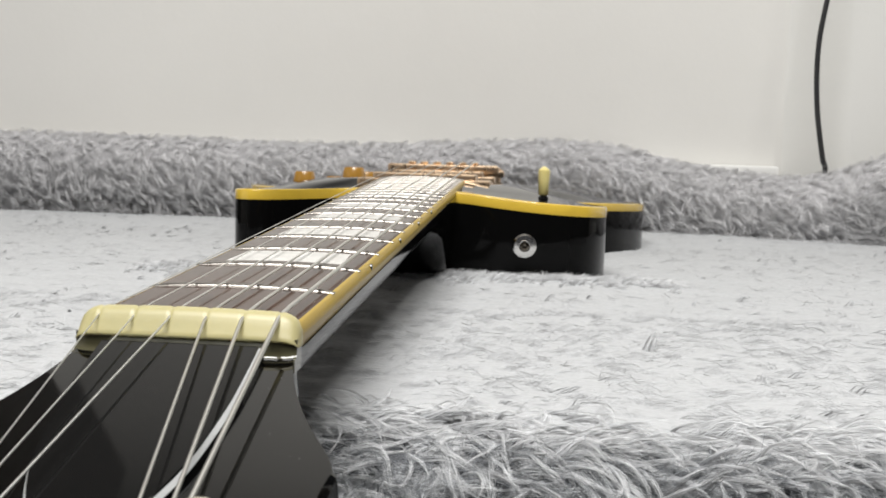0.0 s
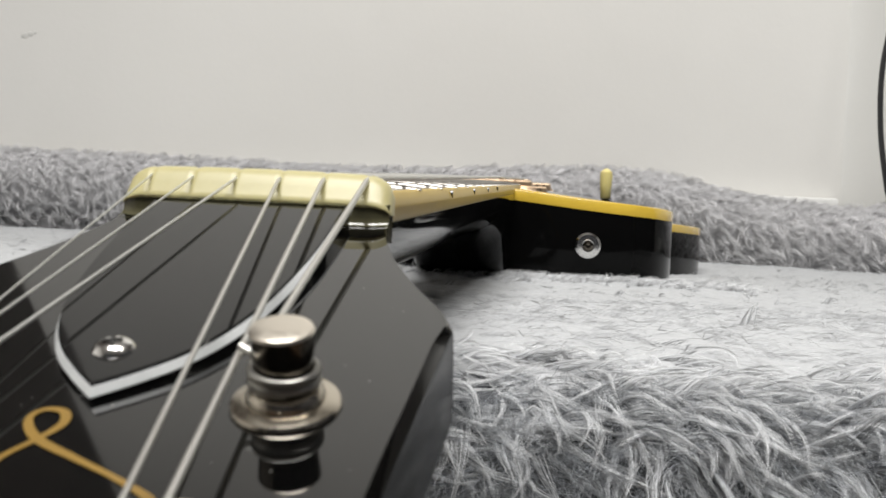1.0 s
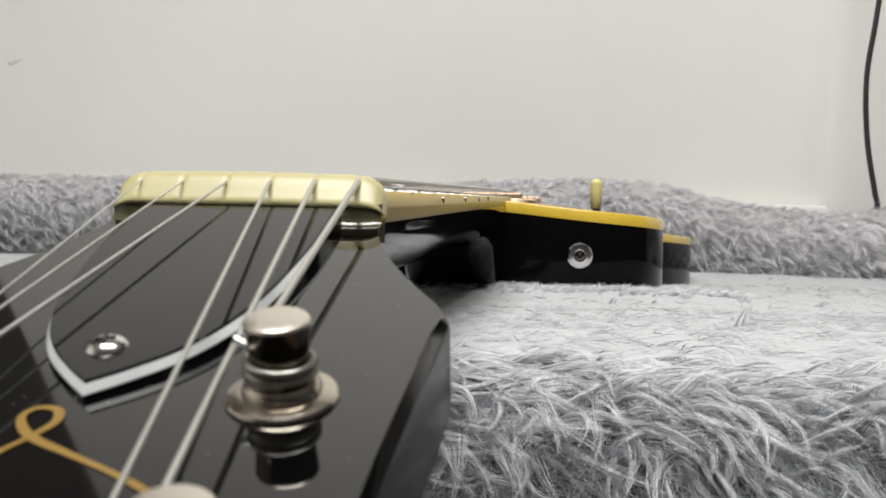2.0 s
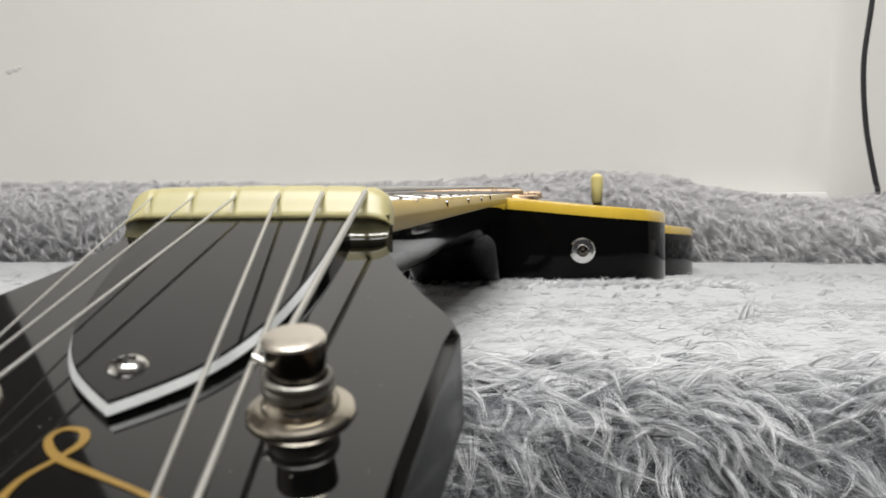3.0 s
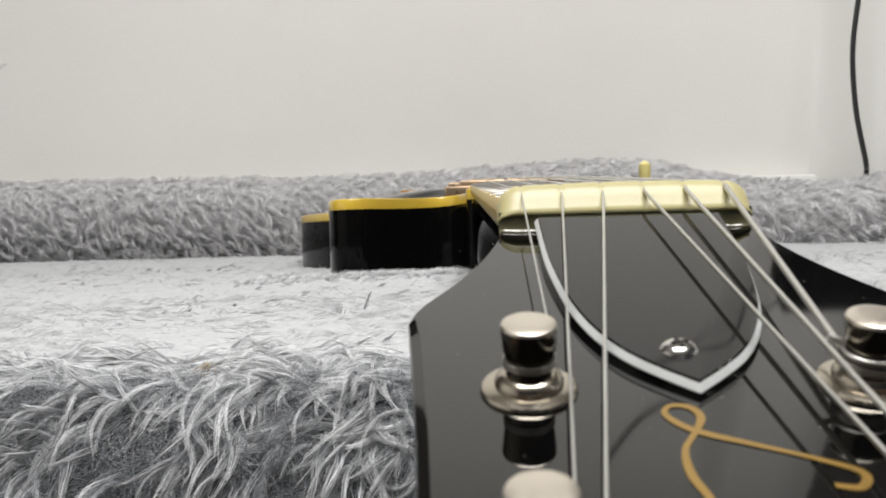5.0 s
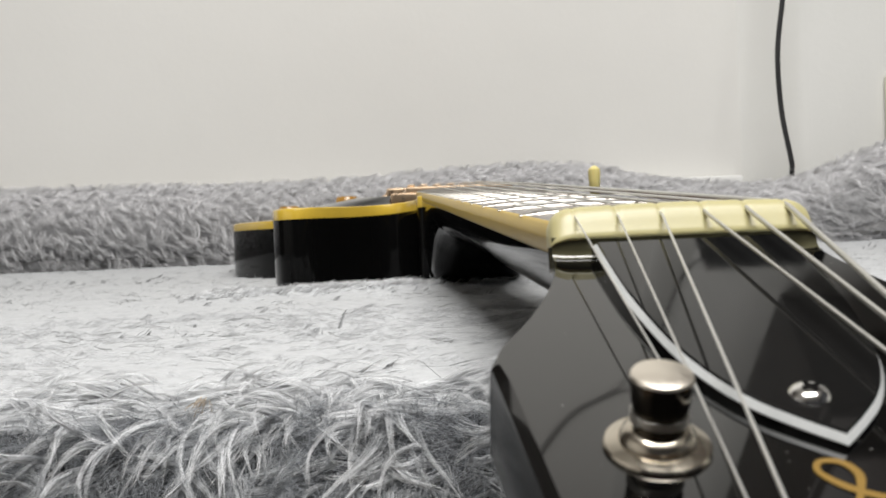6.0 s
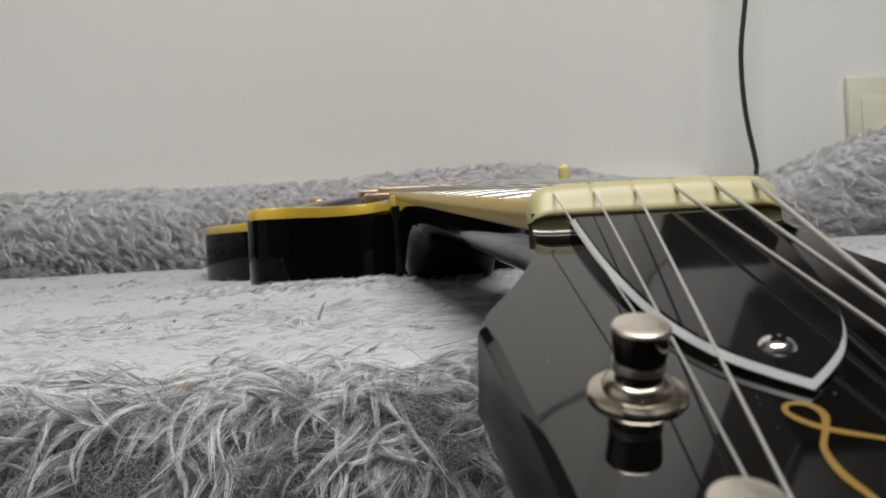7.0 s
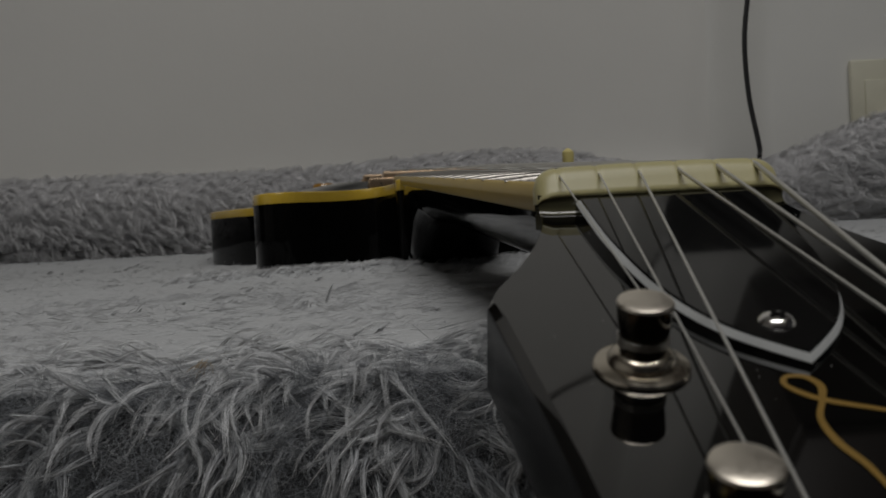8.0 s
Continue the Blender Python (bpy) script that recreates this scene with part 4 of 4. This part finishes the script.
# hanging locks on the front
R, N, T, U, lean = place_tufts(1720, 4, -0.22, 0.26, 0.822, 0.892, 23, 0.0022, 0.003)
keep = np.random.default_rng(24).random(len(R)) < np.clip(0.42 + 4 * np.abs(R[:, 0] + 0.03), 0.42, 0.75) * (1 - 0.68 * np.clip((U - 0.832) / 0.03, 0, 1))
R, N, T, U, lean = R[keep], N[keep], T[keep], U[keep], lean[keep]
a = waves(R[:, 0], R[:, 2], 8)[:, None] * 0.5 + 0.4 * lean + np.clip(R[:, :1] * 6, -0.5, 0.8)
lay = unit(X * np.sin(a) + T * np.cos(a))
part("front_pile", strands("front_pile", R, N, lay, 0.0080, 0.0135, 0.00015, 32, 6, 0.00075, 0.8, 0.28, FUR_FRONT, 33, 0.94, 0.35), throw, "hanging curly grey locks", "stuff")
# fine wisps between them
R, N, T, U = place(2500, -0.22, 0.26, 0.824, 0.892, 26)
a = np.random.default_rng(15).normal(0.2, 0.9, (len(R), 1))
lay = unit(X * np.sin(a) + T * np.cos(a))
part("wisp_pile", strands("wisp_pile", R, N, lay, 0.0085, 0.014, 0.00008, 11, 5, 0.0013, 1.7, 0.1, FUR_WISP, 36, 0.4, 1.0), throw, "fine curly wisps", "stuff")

# single tufts that stand out of the flat top, and a tan fleck at the edge
for name, mat_, label, spot, tall, wide, count in (("upright_tuft", FUR_FLECK, "thin upright tuft", (-0.0635, 0.172), 0.0055, 0.0002, 10), ("grey_tuft", FUR_FLECK, "small grey tuft", (-0.0705, 0.152), 0.0022, 0.0010, 40),
                                                   ("upright_tuft", FUR_FRINGE, "thin upright tuft", (0.112, 0.172), 0.0060, 0.0006, 20), ("tan_fleck", TAN, "small tan fleck in the pile", (-0.089, 0.058), 0.0028, 0.0008, 30)):
    u = 0.876 - spot[1]
    y, z, ny, nz, ty, tz = profile_point(np.array([u]))
    R, N, T = np.array([[spot[0], y[0], z[0]]]), np.array([[0, ny[0], nz[0]]]), np.array([[0, ty[0], tz[0]]])
    R = lift(R, N, np.array([u]))
    part(name, strands(name, R, N, unit(X + 0.4 * T), tall, tall * 0.6 + 0.002, 0.00022, count, 5, wide, 0.5, 0.0, mat_, 61, 0.9, 0.4), throw, label, "stuff")

# coarser locks over the parts of the throw to both sides, outside the camera's view
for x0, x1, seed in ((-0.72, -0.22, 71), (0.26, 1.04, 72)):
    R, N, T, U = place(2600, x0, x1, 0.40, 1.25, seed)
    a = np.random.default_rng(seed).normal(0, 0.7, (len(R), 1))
    keep = (U > 0.79) | ~view_wedge(R)
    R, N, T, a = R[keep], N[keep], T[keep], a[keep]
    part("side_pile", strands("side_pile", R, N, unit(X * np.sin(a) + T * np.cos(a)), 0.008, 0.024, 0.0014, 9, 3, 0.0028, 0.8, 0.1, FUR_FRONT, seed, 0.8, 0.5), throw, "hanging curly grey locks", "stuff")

# rolled bolster along the wall
roll_ctrl = spline([(-0.715, 0.832, 0.049), (-0.5, 0.832, 0.050), (-0.30, 0.832, 0.048), (-0.12, 0.834, 0.046), (0.02, 0.836, 0.053), (0.14, 0.836, 0.054), (0.24, 0.828, 0.034),
                    (0.33, 0.798, 0.0265), (0.38, 0.790, 0.0345), (0.44, 0.778, 0.057), (0.51, 0.765, 0.078), (0.60, 0.745, 0.099), (0.78, 0.72, 0.108)], 8)
bolster = thing("fur_bolster", "rolled-up grey faux fur edge lying along the wall", "fur roll")
rings = []
for i, p in enumerate(roll_ctrl):
    t = (roll_ctrl[min(i + 1, len(roll_ctrl) - 1)] - roll_ctrl[max(i - 1, 0)]).normalized()
    sd = t.cross(Vector((0, 0, 1))).normalized()
    up = sd.cross(t)
    r = 0.034
    rings.append([p + r * (math.cos(b) * sd + math.sin(b) * up) for b in np.linspace(0, 2 * math.pi, 21)[:-1]])
part("backing", loft("backing", rings, ROLL_BACKING), bolster, "dark grey fabric backing")
g = np.random.default_rng(41)
n = 5400
C = np.array([tuple(p) for p in roll_ctrl])
run = np.r_[0, np.cumsum(np.linalg.norm(np.diff(C, axis=0), axis=1))]
ti = np.interp(0.005 + (run[-1] - 0.015) * (np.arange(n) + g.uniform(0, 1, n)) / n, run, np.arange(len(C)))
i0 = ti.astype(int)
fr = (ti - i0)[:, None]
cen = C[i0] * (1 - fr) + C[i0 + 1] * fr
tan = unit(C[i0 + 1] - C[i0])
sd = unit(np.cross(tan, np.array([[0, 0, 1.0]])))
up = np.cross(sd, tan)
b = -1.5 + 4.0 * ((np.arange(n)[:, None] * 0.6180339887 + g.uniform(0, 0.04, (n, 1))) % 1.0)
R = cen + 0.0335 * (np.cos(b) * sd + np.sin(b) * up)
low = np.minimum(np.sin(b), 0)
R += low * (0.015 * up - 0.012 * sd)
N = unit(np.cos(b) * sd + (np.sin(b) - 0.9 * low) * up)
down = -np.sin(b) * sd + np.cos(b) * up
a = g.normal(0, 0.6, (n, 1)) + 1.95
lay = unit(tan * np.sin(a) + down * np.cos(a))
part("pile", strands("pile", R, N, lay, 0.0060, 0.0135, 0.00032, 26, 3, 0.0024, 0.7, 0.25, FUR_ROLL, 42, 0.84, 0.45, 0.4), bolster, "tufted mid-grey pile", "stuff")

# ---- things on the wall ----
bm = bmesh.new()
for dx, dz, r in ((0.0, 0.0, 0.0045), (0.007, 0.002, 0.004), (0.012, 0.004, 0.0025)):
    bmesh.ops.create_uvsphere(bm, u_segments=14, v_segments=7, radius=1, matrix=Matrix.Translation((-0.536 + dx, WY - 0.0001, 0.214 + dz)) @ Matrix.Diagonal((r, 0.0004, r * 0.7, 1)))
tagged(new("wall_mark", finish(bm, "wall_mark", SCUFF)), "small grey scuff mark on the painted wall", "mark", kind="structure")
cable_pts = spline([(0.3780, 0.7780, 0.7450), (0.3620, 0.7830, 0.7520), (0.3450, 0.7860, 0.7350), (0.3460, 0.7880, 0.6800), (0.3620, 0.7880, 0.5800), (0.3661, 0.7844, 0.4297), (0.3566, 0.7844, 0.3060), (0.3494, 0.7844, 0.2431), (0.3421, 0.7844, 0.1879), (0.3438, 0.7844, 0.1322), (0.3516, 0.7835, 0.0822), (0.3620, 0.8080, 0.0720), (0.3700, 0.8290, 0.0350), (0.3740, 0.8320, -0.0040)], 8)
thing("power_cable", "thin black power cable hanging down the wall", "cable", tube("power_cable", cable_pts, 0.0025, RUBBER, 10))
box_thing = thing("wall_speaker", "small dark box mounted on the wall with a cord", "speaker", block("wall_speaker", (0.371, PIER_Y - 0.075, 0.655), (0.508, PIER_Y - 0.001, 0.848), DARKBOX, 0.006))
cord = spline([(0.385, PIER_Y - 0.05, 0.840), (0.372, PIER_Y - 0.02, 0.90), (0.366, PIER_Y - 0.006, 0.98), (0.355, PIER_Y - 0.006, 1.07), (0.31, WY - 0.006, 1.14), (0.24, WY - 0.006, 1.2), (0.19, WY - 0.006, 1.32)], 8)
part("cord", tube("cord", cord, 0.0024, RUBBER, 8), box_thing)
# cabinet and wardrobe are out of view, standing for dark areas mirrored in the headstock
cabinet = thing("wall_cabinet", "brown stained wall cabinet hanging above the speaker", "cabinet", block("wall_cabinet", (0.53, PIER_Y - 0.20, 0.985), (1.15, PIER_Y - 0.001, 1.75), CABINET_WOOD, 0.004))
for k in range(2):
    part("door", block("door", (0.535 + 0.31 * k, PIER_Y - 0.218, 0.99), (0.84 + 0.31 * k, PIER_Y - 0.2005, 1.745), CABINET_WOOD, 0.003), cabinet)
wardrobe = thing("wardrobe", "tall dark stained wooden wardrobe against the wall", "wardrobe", block("wardrobe", (-1.55, 0.42, ZF + 0.001), (-0.74, WY - 0.002, 1.72), DARK_WOOD, 0.004))
for k in range(2):
    part("door", block("door", (-1.545 + 0.402 * k, 0.401, ZF + 0.04), (-1.148 + 0.402 * k, 0.4195, 1.70), DARK_WOOD, 0.003), wardrobe)
plate = thing("wall_socket", "ivory wall socket plate with a white plug", "socket", block("wall_socket", (0.474, PIER_Y - 0.009, 0.054), (0.546, PIER_Y - 0.001, 0.169), OUTLET, 0.003))
part("socket_face", block("socket_face", (0.488, PIER_Y - 0.0115, 0.076), (0.532, PIER_Y - 0.0085, 0.147), OUTLET, 0.0012), plate)
part("plug", block("plug", (0.503, PIER_Y - 0.030, 0.078), (0.529, PIER_Y - 0.0115, 0.112), PLUG, 0.004), plate, "white plug")
